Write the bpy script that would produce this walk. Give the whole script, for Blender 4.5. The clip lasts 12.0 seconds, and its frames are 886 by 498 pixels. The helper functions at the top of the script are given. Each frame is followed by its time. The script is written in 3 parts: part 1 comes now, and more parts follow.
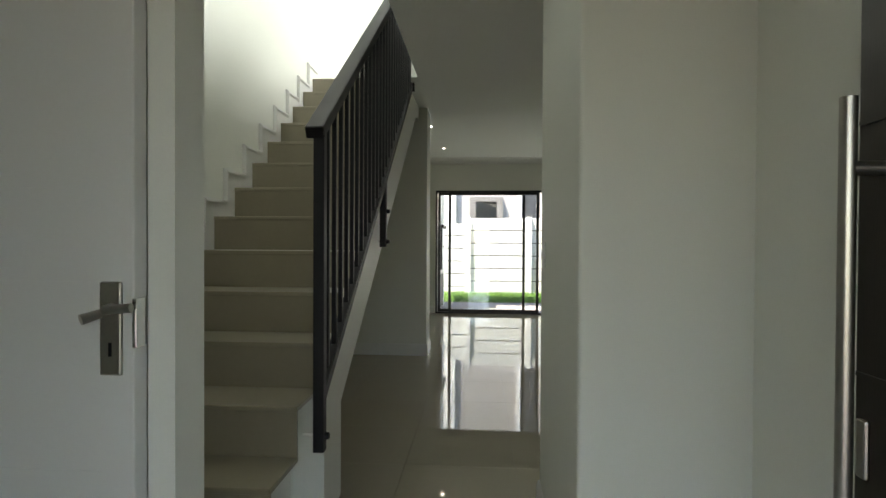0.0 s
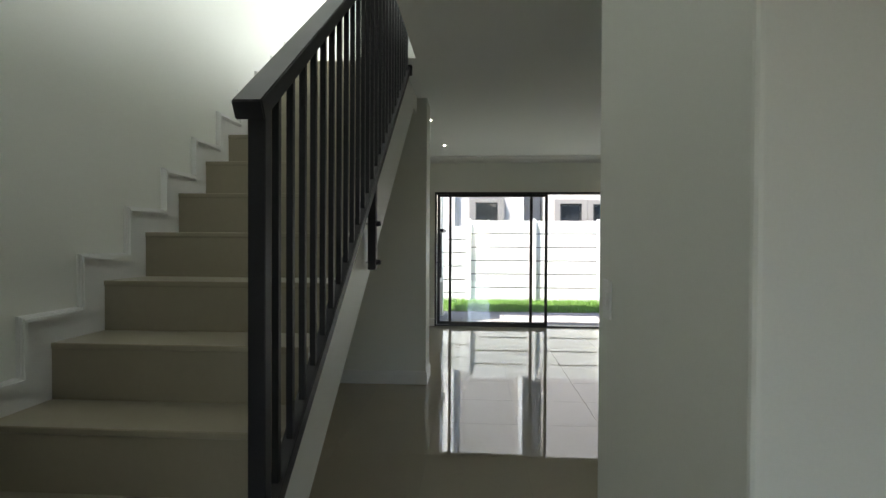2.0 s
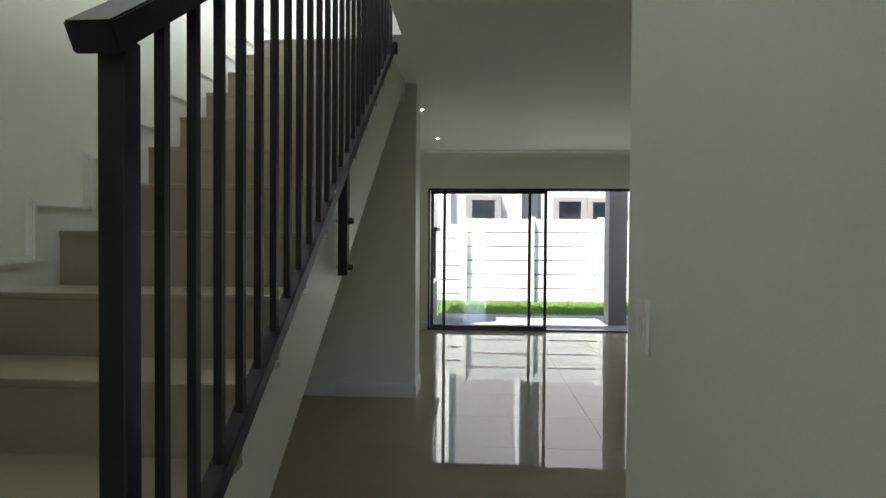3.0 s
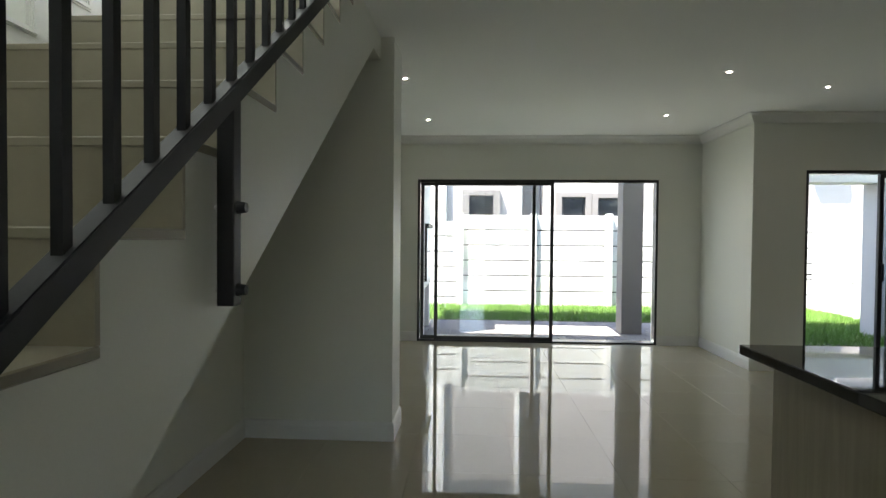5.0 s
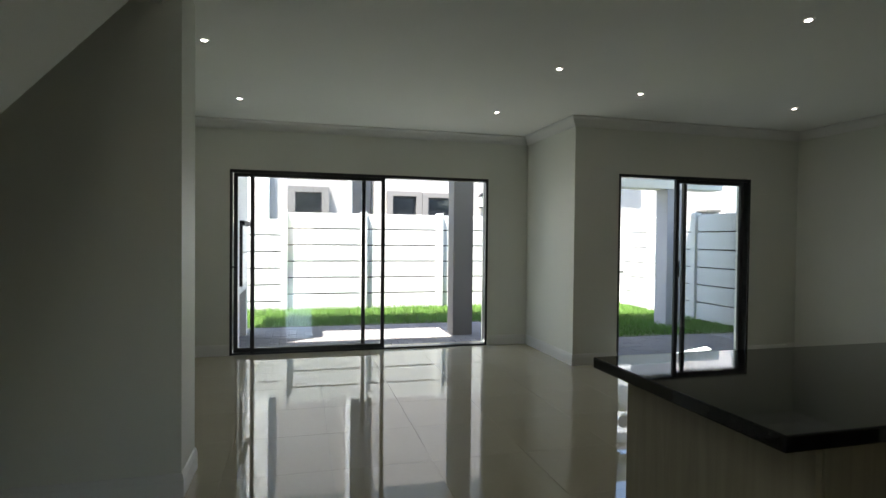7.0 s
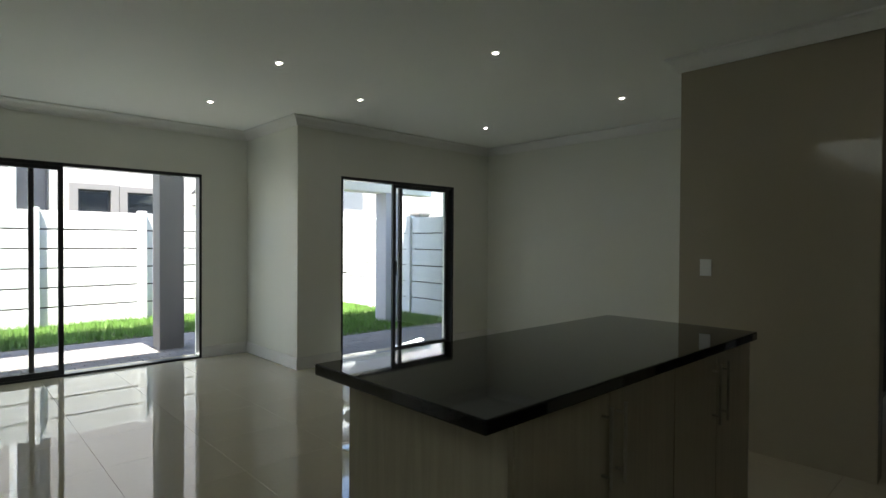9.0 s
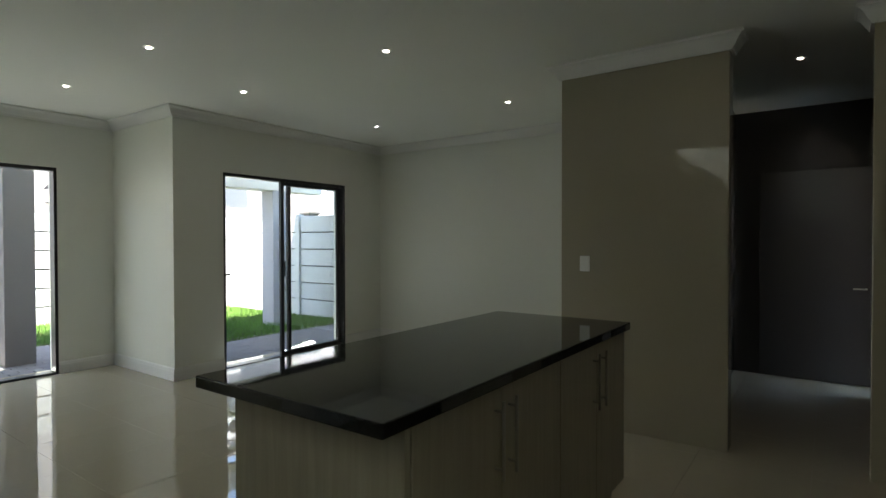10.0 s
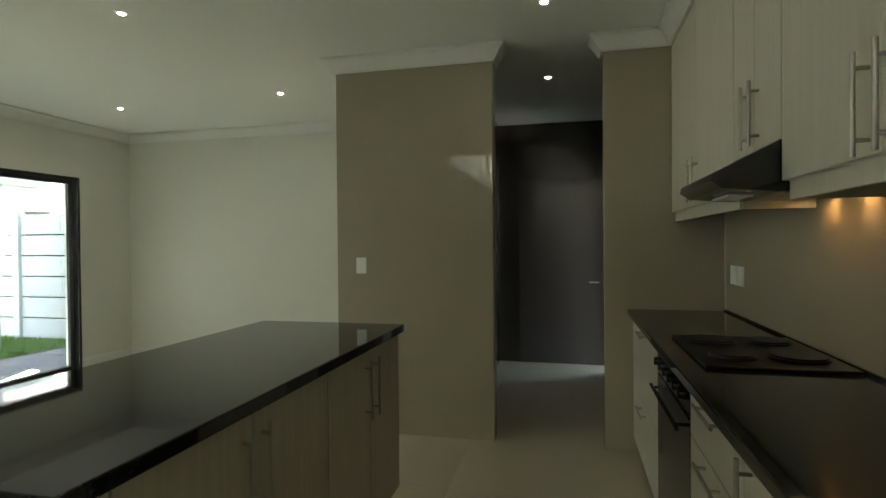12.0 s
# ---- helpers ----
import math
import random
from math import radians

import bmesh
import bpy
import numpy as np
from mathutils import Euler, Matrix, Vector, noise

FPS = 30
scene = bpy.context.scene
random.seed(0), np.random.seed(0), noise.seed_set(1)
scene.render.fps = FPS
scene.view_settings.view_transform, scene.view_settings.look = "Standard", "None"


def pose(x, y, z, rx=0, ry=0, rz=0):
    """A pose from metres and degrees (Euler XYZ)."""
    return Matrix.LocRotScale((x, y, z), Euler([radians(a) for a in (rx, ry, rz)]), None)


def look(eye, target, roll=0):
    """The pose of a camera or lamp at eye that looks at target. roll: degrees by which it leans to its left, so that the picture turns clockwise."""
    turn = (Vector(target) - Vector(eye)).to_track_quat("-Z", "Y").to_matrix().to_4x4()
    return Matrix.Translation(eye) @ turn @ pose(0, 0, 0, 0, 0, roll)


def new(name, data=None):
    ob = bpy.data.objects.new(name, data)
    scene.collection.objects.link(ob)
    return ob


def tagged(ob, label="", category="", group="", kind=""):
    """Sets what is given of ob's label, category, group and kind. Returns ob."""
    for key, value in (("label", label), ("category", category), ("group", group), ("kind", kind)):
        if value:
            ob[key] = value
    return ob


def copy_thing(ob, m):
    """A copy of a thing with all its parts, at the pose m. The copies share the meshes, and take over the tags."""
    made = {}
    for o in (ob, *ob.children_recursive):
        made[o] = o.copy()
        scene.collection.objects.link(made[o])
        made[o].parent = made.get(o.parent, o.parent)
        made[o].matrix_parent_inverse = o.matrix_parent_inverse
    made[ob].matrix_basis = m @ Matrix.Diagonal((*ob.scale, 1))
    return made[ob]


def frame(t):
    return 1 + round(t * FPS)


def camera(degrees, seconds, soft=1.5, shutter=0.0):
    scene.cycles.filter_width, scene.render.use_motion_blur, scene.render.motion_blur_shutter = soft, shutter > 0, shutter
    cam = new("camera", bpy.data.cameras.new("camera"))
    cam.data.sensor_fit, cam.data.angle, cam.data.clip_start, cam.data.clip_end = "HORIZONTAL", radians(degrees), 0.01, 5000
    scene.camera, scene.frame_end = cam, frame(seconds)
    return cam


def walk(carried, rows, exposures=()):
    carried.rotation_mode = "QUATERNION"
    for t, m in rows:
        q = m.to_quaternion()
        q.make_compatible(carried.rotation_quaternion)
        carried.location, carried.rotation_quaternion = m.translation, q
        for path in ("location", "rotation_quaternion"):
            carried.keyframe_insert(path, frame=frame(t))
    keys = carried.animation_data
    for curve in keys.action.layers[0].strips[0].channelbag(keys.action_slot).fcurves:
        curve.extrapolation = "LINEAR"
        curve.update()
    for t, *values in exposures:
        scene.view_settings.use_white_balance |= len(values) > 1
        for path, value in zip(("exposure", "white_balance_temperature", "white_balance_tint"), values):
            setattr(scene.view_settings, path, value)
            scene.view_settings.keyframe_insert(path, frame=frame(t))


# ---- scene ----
cam = camera(78.6, 12.0)
PATH = [
    (0, (0.624, 0.719, 1.229), (0.486, 2.714, 1.204), 0.3),
    (0.5, (0.616, 0.861, 1.234), (0.483, 2.856, 1.208), 0.5),
    (1, (0.615, 1.112, 1.28), (0.483, 3.107, 1.258), 0.3),
    (1.5, (0.573, 1.304, 1.315), (0.442, 3.3, 1.288), 0.2),
    (2, (0.52, 1.509, 1.341), (0.394, 3.505, 1.313), 0.3),
    (2.5, (0.533, 1.709, 1.368), (0.41, 3.705, 1.323), 1.0),
    (3, (0.546, 1.955, 1.352), (0.43, 3.951, 1.318), 0.4),
    (5, (0.568, 2.981, 1.363), (0.46, 4.978, 1.32), 0.5),
    (5.5, (0.561, 3.198, 1.366), (0.485, 5.196, 1.323), 0.5),
    (6, (0.585, 3.319, 1.356), (0.64, 5.318, 1.313), 0.6),
    (6.5, (0.619, 3.428, 1.354), (0.865, 5.413, 1.317), 0.5),
    (7, (0.645, 3.507, 1.356), (1.149, 5.442, 1.318), 0.6),
    (7.5, (0.66, 3.541, 1.36), (1.418, 5.391, 1.323), 0.4),
    (9.5, (0.715, 3.587, 1.363), (2.225, 4.899, 1.336), 0.2),
    (10, (0.717, 3.596, 1.367), (2.344, 4.758, 1.336), -0.1),
    (10.5, (0.721, 3.584, 1.378), (2.447, 4.594, 1.345), -0.2),
    (11, (0.792, 3.601, 1.372), (2.599, 4.457, 1.338), -0.3),
    (11.5, (0.873, 3.627, 1.369), (2.764, 4.278, 1.338), -0.5),
    (12, (0.944, 3.613, 1.353), (2.891, 4.07, 1.33), -0.5),
]
walk(cam, [(t, look(eye, target, roll)) for t, eye, target, roll in PATH], exposures=[(0.0, 2.54, 7250, 11), (1.5, 2.52, 6850, 12), (3.0, 2.64, 6800, 12), (5.0, 2.88, 6800, 11), (7.0, 2.48, 6700, 10), (9.5, 2.78, 6700, 9), (10.5, 3.15, 7000, 9), (12.0, 3.94, 7500, 4)])

# ---- world and sun ----
SUN_DIR = Vector((0.33, 0.23, -0.91)).normalized()
world = bpy.data.worlds.new("sky_world")
scene.world = world
world.use_nodes = True
wn = world.node_tree
sky = wn.nodes.new("ShaderNodeTexSky")
sky.sky_type, sky.sun_disc = "NISHITA", False
sky.sun_elevation = math.asin(-SUN_DIR.z)
sky.sun_rotation = math.atan2(-SUN_DIR.x, -SUN_DIR.y)
wn.links.new(sky.outputs[0], wn.nodes["Background"].inputs[0])
wn.nodes["Background"].inputs[1].default_value = 0.15
sun_data = bpy.data.lights.new("sun", "SUN")
sun_data.energy, sun_data.angle, sun_data.color = 5.0, radians(0.5), (1.0, 0.95, 0.87)
sun = new("sun", sun_data)
sun.matrix_world = look((0, 0, 30), Vector((0, 0, 30)) + SUN_DIR)


def area_lamp(name, eye, target, w, h, power, color=(0.9, 0.95, 1.0)):
    d = bpy.data.lights.new(name, "AREA")
    d.shape, d.size, d.size_y, d.energy, d.color = "RECTANGLE", w, h, power, color
    ob = new(name, d)
    ob.matrix_world = look(eye, target)
    return ob


area_lamp("stair_window_light", (2.15, 5.7, 4.2), (-0.9, 5.3, 3.9), 1.2, 1.2, 25, (0.86, 0.93, 1.0))
# Added strip lamps on both door sills; they only brighten ceiling and walls.
area_lamp("garden_sill_fill", (1.395, 10.215, 0.012), (1.395, 9.2, 3.0), 3.0, 0.09, 1.7, (0.92, 1.0, 0.94))
area_lamp("patio_sill_fill", (4.887, 8.955, 0.012), (5.2, 8.2, 3.0), 1.6, 0.08, 0.6, (0.92, 1.0, 0.94))

# ---- materials ----


def mat(name, color, rough=0.5, metal=0.0, var=0.06, scale=3.0, fine=60.0, bump=0.02, spec=0.5, rand=0.0, coat=0.0, rough_var=0.08, stretch=(1, 1, 1)):
    m = bpy.data.materials.new(name)
    m.use_nodes = True
    nt = m.node_tree
    N, L = nt.nodes, nt.links
    b = N["Principled BSDF"]
    b.inputs["Roughness"].default_value = rough
    b.inputs["Metallic"].default_value = metal
    b.inputs["Specular IOR Level"].default_value = spec
    b.inputs["Coat Weight"].default_value = coat
    tc = N.new("ShaderNodeTexCoord")
    mp = N.new("ShaderNodeMapping")
    mp.inputs["Scale"].default_value = stretch
    L.new(tc.outputs["Object"], mp.inputs[0])
    big, small = N.new("ShaderNodeTexNoise"), N.new("ShaderNodeTexNoise")
    big.inputs["Scale"].default_value, big.inputs["Detail"].default_value = scale, 4
    small.inputs["Scale"].default_value, small.inputs["Detail"].default_value = fine, 3
    L.new(mp.outputs[0], big.inputs[0])
    L.new(mp.outputs[0], small.inputs[0])
    mix = N.new("ShaderNodeMath")
    mix.operation = "ADD"
    L.new(big.outputs[0], mix.inputs[0])
    L.new(small.outputs[0], mix.inputs[1])
    last = mix.outputs[0]
    if rand:
        info = N.new("ShaderNodeObjectInfo")
        k = N.new("ShaderNodeMath")
        k.operation, k.inputs[1].default_value = "MULTIPLY_ADD", rand
        L.new(info.outputs["Random"], k.inputs[0])
        L.new(last, k.inputs[2])
        last = k.outputs[0]
    rng = N.new("ShaderNodeMapRange")
    rng.inputs[1].default_value, rng.inputs[2].default_value = 0.55, 1.45 + rand
    rng.inputs[3].default_value, rng.inputs[4].default_value = 1 - var, 1 + var
    L.new(last, rng.inputs[0])
    mul = N.new("ShaderNodeVectorMath")
    mul.operation = "SCALE"
    mul.inputs[0].default_value = color[:3]
    L.new(rng.outputs[0], mul.inputs["Scale"])
    L.new(mul.outputs[0], b.inputs["Base Color"])
    rr = N.new("ShaderNodeMapRange")
    rr.inputs[1].default_value, rr.inputs[2].default_value = 0.3, 0.7
    rr.inputs[3].default_value, rr.inputs[4].default_value = max(0.0, rough * (1 - rough_var)), min(1.0, rough * (1 + rough_var))
    L.new(big.outputs[0], rr.inputs[0])
    L.new(rr.outputs[0], b.inputs["Roughness"])
    if bump:
        bp = N.new("ShaderNodeBump")
        bp.inputs["Strength"].default_value, bp.inputs["Distance"].default_value = bump, 0.01
        L.new(small.outputs[0], bp.inputs["Height"])
        L.new(bp.outputs[0], b.inputs["Normal"])
    return m


def wood_mat(name, a, b_col, rough=0.35):
    m = mat(name, a, rough, var=0.08, scale=2.0, fine=40.0, bump=0.03, stretch=(6, 6, 0.5))
    nt = m.node_tree
    N, L = nt.nodes, nt.links
    tc = N.new("ShaderNodeTexCoord")
    mp = N.new("ShaderNodeMapping")
    mp.inputs["Scale"].default_value = (14, 14, 0.7)
    n = N.new("ShaderNodeTexNoise")
    n.inputs["Scale"].default_value, n.inputs["Detail"].default_value, n.inputs["Distortion"].default_value = 3.0, 8, 0.6
    r = N.new("ShaderNodeValToRGB")
    r.color_ramp.elements[0].color, r.color_ramp.elements[1].color = (*a, 1), (*b_col, 1)
    r.color_ramp.elements[0].position, r.color_ramp.elements[1].position = 0.32, 0.68
    L.new(tc.outputs["Object"], mp.inputs[0])
    L.new(mp.outputs[0], n.inputs[0])
    L.new(n.outputs[0], r.inputs[0])
    L.new(r.outputs[0], N["Principled BSDF"].inputs["Base Color"])
    return m


def glow_mat(name, color, strength):
    m = bpy.data.materials.new(name)
    m.use_nodes = True
    b = m.node_tree.nodes["Principled BSDF"]
    b.inputs["Base Color"].default_value = (*color, 1)
    b.inputs["Emission Color"].default_value = (*color, 1)
    b.inputs["Emission Strength"].default_value = strength
    return m


def glass_mat(name, tint=(0.93, 0.96, 0.97)):
    m = bpy.data.materials.new(name)
    m.use_nodes = True
    b = m.node_tree.nodes["Principled BSDF"]
    b.inputs["Base Color"].default_value = (*tint, 1)
    b.inputs["Transmission Weight"].default_value = 1.0
    b.inputs["Roughness"].default_value = 0.0
    b.inputs["IOR"].default_value = 1.45
    return m


WALL = mat("wall_paint", (0.79, 0.80, 0.735), 0.45, var=0.025, scale=1.3, fine=180, bump=0.03, spec=0.4)
WALL_GLOSS = mat("wall_enamel_taupe", (0.36, 0.325, 0.245), 0.012, var=0.03, scale=1.2, fine=150, bump=0.0015, spec=0.5)
WHITE = mat("white_enamel", (0.8, 0.8, 0.78), 0.3, var=0.02, scale=4, fine=90, bump=0.01)
CEIL = mat("ceiling_paint", (0.87, 0.89, 0.855), 0.7, var=0.02, scale=1.0, fine=160, bump=0.02, spec=0.3)
TILE = mat("polished_porcelain", (0.51, 0.462, 0.355), 0.014, var=0.03, scale=1.5, fine=25, bump=0.0004, spec=0.6, rand=0.25, rough_var=0.3)
GROUT = mat("grout", (0.46, 0.43, 0.36), 0.8, var=0.1, scale=8, fine=120)
STEP = mat("stair_tile", (0.27, 0.24, 0.175), 0.3, var=0.05, scale=3, fine=40, bump=0.01, rand=0.2)
BLACK = mat("black_powdercoat", (0.010, 0.010, 0.013), 0.5, var=0.1, fine=220, bump=0.03, spec=0.3)
ALU = mat("charcoal_aluminium", (0.02, 0.021, 0.024), 0.35, 0.2, var=0.1, fine=200, bump=0.02)
STEEL = mat("brushed_steel", (0.42, 0.40, 0.36), 0.34, 1.0, var=0.06, fine=150, bump=0.01)
CHROME = mat("chrome", (0.7, 0.7, 0.7), 0.12, 1.0, var=0.03)
GRANITE = mat("black_granite", (0.017, 0.0175, 0.018), 0.03, var=0.5, scale=30, fine=260, bump=0.0015, spec=0.5, rough_var=0.4)
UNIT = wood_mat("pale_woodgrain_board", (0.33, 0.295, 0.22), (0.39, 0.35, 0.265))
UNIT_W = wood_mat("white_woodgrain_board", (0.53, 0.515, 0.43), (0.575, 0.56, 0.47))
APPL = mat("black_enamel", (0.01, 0.01, 0.01), 0.15, var=0.2, spec=0.5)
HOBM = mat("hob_enamel", (0.008, 0.008, 0.008), 0.42, var=0.2, fine=200, bump=0.02, spec=0.3)
OVEN_GLASS = mat("oven_glass", (0.006, 0.006, 0.007), 0.04, var=0.2, bump=0.0)
DARKDOOR = mat("dark_stained_door", (0.02, 0.016, 0.013), 0.35, var=0.3, scale=4, fine=60, bump=0.03, stretch=(5, 5, 0.6))
DOORPAINT = mat("door_white_paint", (0.74, 0.74, 0.71), 0.35, var=0.02, fine=120, bump=0.02)
# brown made deeper so that the passage's dimness sits in the colour
BROWN = mat("passage_dim_brown", (0.06, 0.052, 0.048), 0.2, var=0.04, fine=150, bump=0.01)
GLASS = glass_mat("window_glass", (0.98, 0.99, 0.99))
LED = glow_mat("downlight_led", (1.0, 0.9, 0.84), 26.0)
LEDW = glow_mat("warm_led", (1.0, 0.55, 0.22), 2.2)
PLASTIC = mat("white_plastic", (0.82, 0.82, 0.8), 0.3, var=0.02)
PLASTER = mat("exterior_plaster", (0.74, 0.73, 0.70), 0.85, var=0.06, scale=1.5, fine=70, bump=0.12)
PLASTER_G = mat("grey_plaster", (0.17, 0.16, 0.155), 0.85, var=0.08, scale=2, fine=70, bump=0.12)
PRECAST = mat("painted_precast", (0.53, 0.555, 0.555), 0.8, var=0.06, scale=2.5, fine=50, bump=0.15, rand=0.2)
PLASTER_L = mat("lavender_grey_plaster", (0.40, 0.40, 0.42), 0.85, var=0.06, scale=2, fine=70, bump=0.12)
PAVER = mat("paver", (0.195, 0.185, 0.185), 0.92, var=0.2, scale=6, fine=90, bump=0.2, spec=0.12, rand=0.5)
SOIL = mat("soil_lawn", (0.06, 0.08, 0.025), 0.95, var=0.3, scale=6, fine=80, bump=0.3)
# near-black tone that paints the shadow in the panel joints
GAP = mat("joint_shadow_dark", (0.05, 0.05, 0.05), 0.95)
DARKGLASS = mat("dark_window", (0.02, 0.022, 0.025), 0.05, var=0.2, bump=0.0)
SCREED = mat("entry_bounce_tint", (0.1, 0.076, 0.088), 0.9, var=0.15, scale=4, bump=0.1)
NHW = mat("neighbour_plaster", (0.37, 0.352, 0.345), 0.9, var=0.06, scale=1.5, fine=70, bump=0.1)

# ---- building helpers ----


def quadbox(bm, x0, x1, y0, y1, z0, z1):
    v = [bm.verts.new((x, y, z)) for z in (z0, z1) for x, y in ((x0, y0), (x1, y0), (x1, y1), (x0, y1))]
    for f in ((3, 2, 1, 0), (4, 5, 6, 7), (0, 1, 5, 4), (1, 2, 6, 5), (2, 3, 7, 6), (3, 0, 4, 7)):
        bm.faces.new([v[i] for i in f])
    return v


def block(*b, bevel=0.0, seg=2):
    bm = bmesh.new()
    for q in ([b] if not isinstance(b[0], (tuple, list)) else b):
        quadbox(bm, *q)
    if bevel:
        bmesh.ops.bevel(bm, geom=bm.edges[:], offset=bevel, segments=seg, profile=0.5, affect="EDGES")
    return bm


def tube(bm, p0, p1, r, n=14, r1=None):
    p0, p1 = Vector(p0), Vector(p1)
    d = (p1 - p0)
    q = d.to_track_quat("Z", "Y")
    rings = []
    for p, rad in ((p0, r), (p1, r if r1 is None else r1)):
        rings.append([bm.verts.new(p + q @ Vector((rad * math.cos(2 * math.pi * i / n), rad * math.sin(2 * math.pi * i / n), 0))) for i in range(n)])
    for i in range(n):
        bm.faces.new((rings[0][i], rings[0][(i + 1) % n], rings[1][(i + 1) % n], rings[1][i]))
    bm.faces.new(rings[0][::-1])
    bm.faces.new(rings[1])
    return bm


def rod(p0, p1, r, n=14, r1=None):
    return tube(bmesh.new(), p0, p1, r, n, r1)


def prism(outline, axis, a, b):
    """A polygon of pairs, extruded along an axis from a to b."""
    bm = bmesh.new()
    put = {"x": lambda u, v, w: (w, u, v), "y": lambda u, v, w: (u, w, v), "z": lambda u, v, w: (u, v, w)}[axis]
    lo = [bm.verts.new(put(u, v, a)) for u, v in outline]
    hi = [bm.verts.new(put(u, v, b)) for u, v in outline]
    n = len(outline)
    bm.faces.new(lo[::-1])
    bm.faces.new(hi)
    for i in range(n):
        bm.faces.new((lo[i], lo[(i + 1) % n], hi[(i + 1) % n], hi[i]))
    bmesh.ops.recalc_face_normals(bm, faces=bm.faces[:])
    return bm


def plan(outline, z0, z1, bevel=0.006):
    """A wall piece from its outline in plan, with slightly rounded upright corners."""
    bm = prism(outline, "z", z0, z1)
    if bevel:
        up = [e for e in bm.edges if abs(e.verts[0].co.z - e.verts[1].co.z) > 0.1]
        bmesh.ops.bevel(bm, geom=up, offset=bevel, segments=3, profile=0.5, affect="EDGES")
    return bm


def run(bm, profile, p0, p1, inward, z, m0=0, m1=0):
    """A moulding from p0 to p1 against a wall. profile: pairs of depth and height; m: mitre at each end."""
    p0, p1, n = Vector((*p0, 0)), Vector((*p1, 0)), Vector((*inward, 0))
    d = (p1 - p0).normalized()
    a = [bm.verts.new(p0 - d * (m0 * u) + n * u + Vector((0, 0, z + v))) for u, v in profile]
    b = [bm.verts.new(p1 + d * (m1 * u) + n * u + Vector((0, 0, z + v))) for u, v in profile]
    k = len(profile)
    fs = [bm.faces.new(a), bm.faces.new(b[::-1])]
    for i in range(k):
        fs.append(bm.faces.new((a[i], b[i], b[(i + 1) % k], a[(i + 1) % k])))
    bmesh.ops.recalc_face_normals(bm, faces=fs)


def smooth(me, angle=35):
    for p in me.polygons:
        p.use_smooth = True
    me.set_sharp_from_angle(angle=radians(angle))


def link(name, bm, material, soft=False):
    me = bpy.data.meshes.new(name)
    bm.to_mesh(me)
    bm.free()
    me.materials.append(material)
    if soft:
        smooth(me)
    return new(name, me)


def part(name, bm, material, parent, label="", soft=False):
    ob = link(name, bm, material, soft)
    ob.parent = parent
    if label:
        ob["label"] = label
    return ob


def thing(name, label, category, group="", at=(0, 0, 0)):
    ob = new(name)
    ob.empty_display_size = 0.1
    ob.location = at
    return tagged(ob, label, category, group)


def structure(name, bm, material, label="", category=""):
    return tagged(link(name, bm, material), label, category or name.split("_")[0], kind="structure")


# ---- structure ----
CZ = 2.675          # ceiling
XL, XS = -0.964, -0.048   # stair flight, wall side and open side
Y1, Y2 = 10.05, 8.784    # garden walls, inner faces
TOP = 5.4

structure("subfloor", plan([(-1.3, 0.37), (7.3, 0.37), (7.3, 5.2), (6.6, 5.2), (6.6, 8.9), (3.6, 8.9), (3.6, 10.15), (-1.0, 10.15), (-1.0, 6.9), (-1.3, 6.9)], -0.16, -0.004, 0), GROUT, "grey cement screed and grout under the tiles", "floor")

# front: entrance wall with doorway, side wall, wall facing the entrance
structure("wall_entrance", block((-1.3, 0.2, 0.36, 0.56, 0, CZ), (1.25, 1.6, 0.36, 0.56, 0, CZ), (0.2, 1.25, 0.36, 0.56, 2.08, CZ)), WALL, "off-white plastered entrance wall with doorway")
structure("wall_entry_side", block(1.39, 1.6, 0.56, 2.289, 0, CZ), WALL, "off-white plastered wall beside the front door")
structure("wall_hall", plan([(0.905, 2.289), (1.6, 2.289), (1.6, 2.53), (1.06, 2.53), (1.06, 3.25), (0.905, 3.25)], 0, CZ, 0.012), WALL, "off-white plastered hall wall with rounded corner")
structure("wall_cloak", prism([(-1.3, 0), (-0.87, 0), (-0.87, 2.06), (0.012, 2.06), (0.012, 0), (0.06, 0), (0.06, CZ), (-1.3, CZ)], "y", 1.684, 1.79), WALL, "off-white plastered wall with a side door")
structure("wall_cloak_back", block(-0.87, 0.012, 1.745, 1.787, 0, 2.06), WALL, "off-white panel closing the side doorway")
structure("wall_entry_left", block(-1.3, -1.1, 0.56, 1.76, 0, CZ), WALL, "off-white plastered entry wall")
# stair side
structure("wall_stair", block(-1.18, XL, 1.79, 7.6, 0, TOP), WALL, "off-white plastered wall beside the stairs")
structure("wall_stair_front_upper", block(XL, 2.2, 1.78, 1.93, 2.9, TOP), WALL, "plain upper wall over the entrance")
structure("wall_stair_end", block(XL, 0.045, 6.544, 6.9, 0, 2.43), WALL, "off-white plastered wall closing the space under the stairs")
structure("wall_stair_end_top", block((XS - 0.148, XS - 0.003, 5.45, 5.72, 2.45, CZ), (XL, 0.045, 6.544, 6.9, 2.43, CZ)), WALL, "off-white plastered wall under the landing")
structure("wall_upper_end", block(-1.18, 2.2, 7.6, 7.75, 2.9, TOP), WALL, "plain upper landing wall")
structure("wall_upper_side", block((2.2, 2.35, 1.78, 5.05, 2.9, TOP), (2.2, 2.35, 6.35, 7.75, 2.9, TOP), (2.2, 2.35, 5.05, 6.35, 2.9, 3.55), (2.2, 2.35, 5.05, 6.35, 4.85, TOP)), WALL, "upper landing wall with a window opening")
structure("ceiling_upper", block(-1.18, 2.35, 1.78, 7.75, TOP, TOP + 0.15), CEIL, "white upper ceiling", "ceiling")
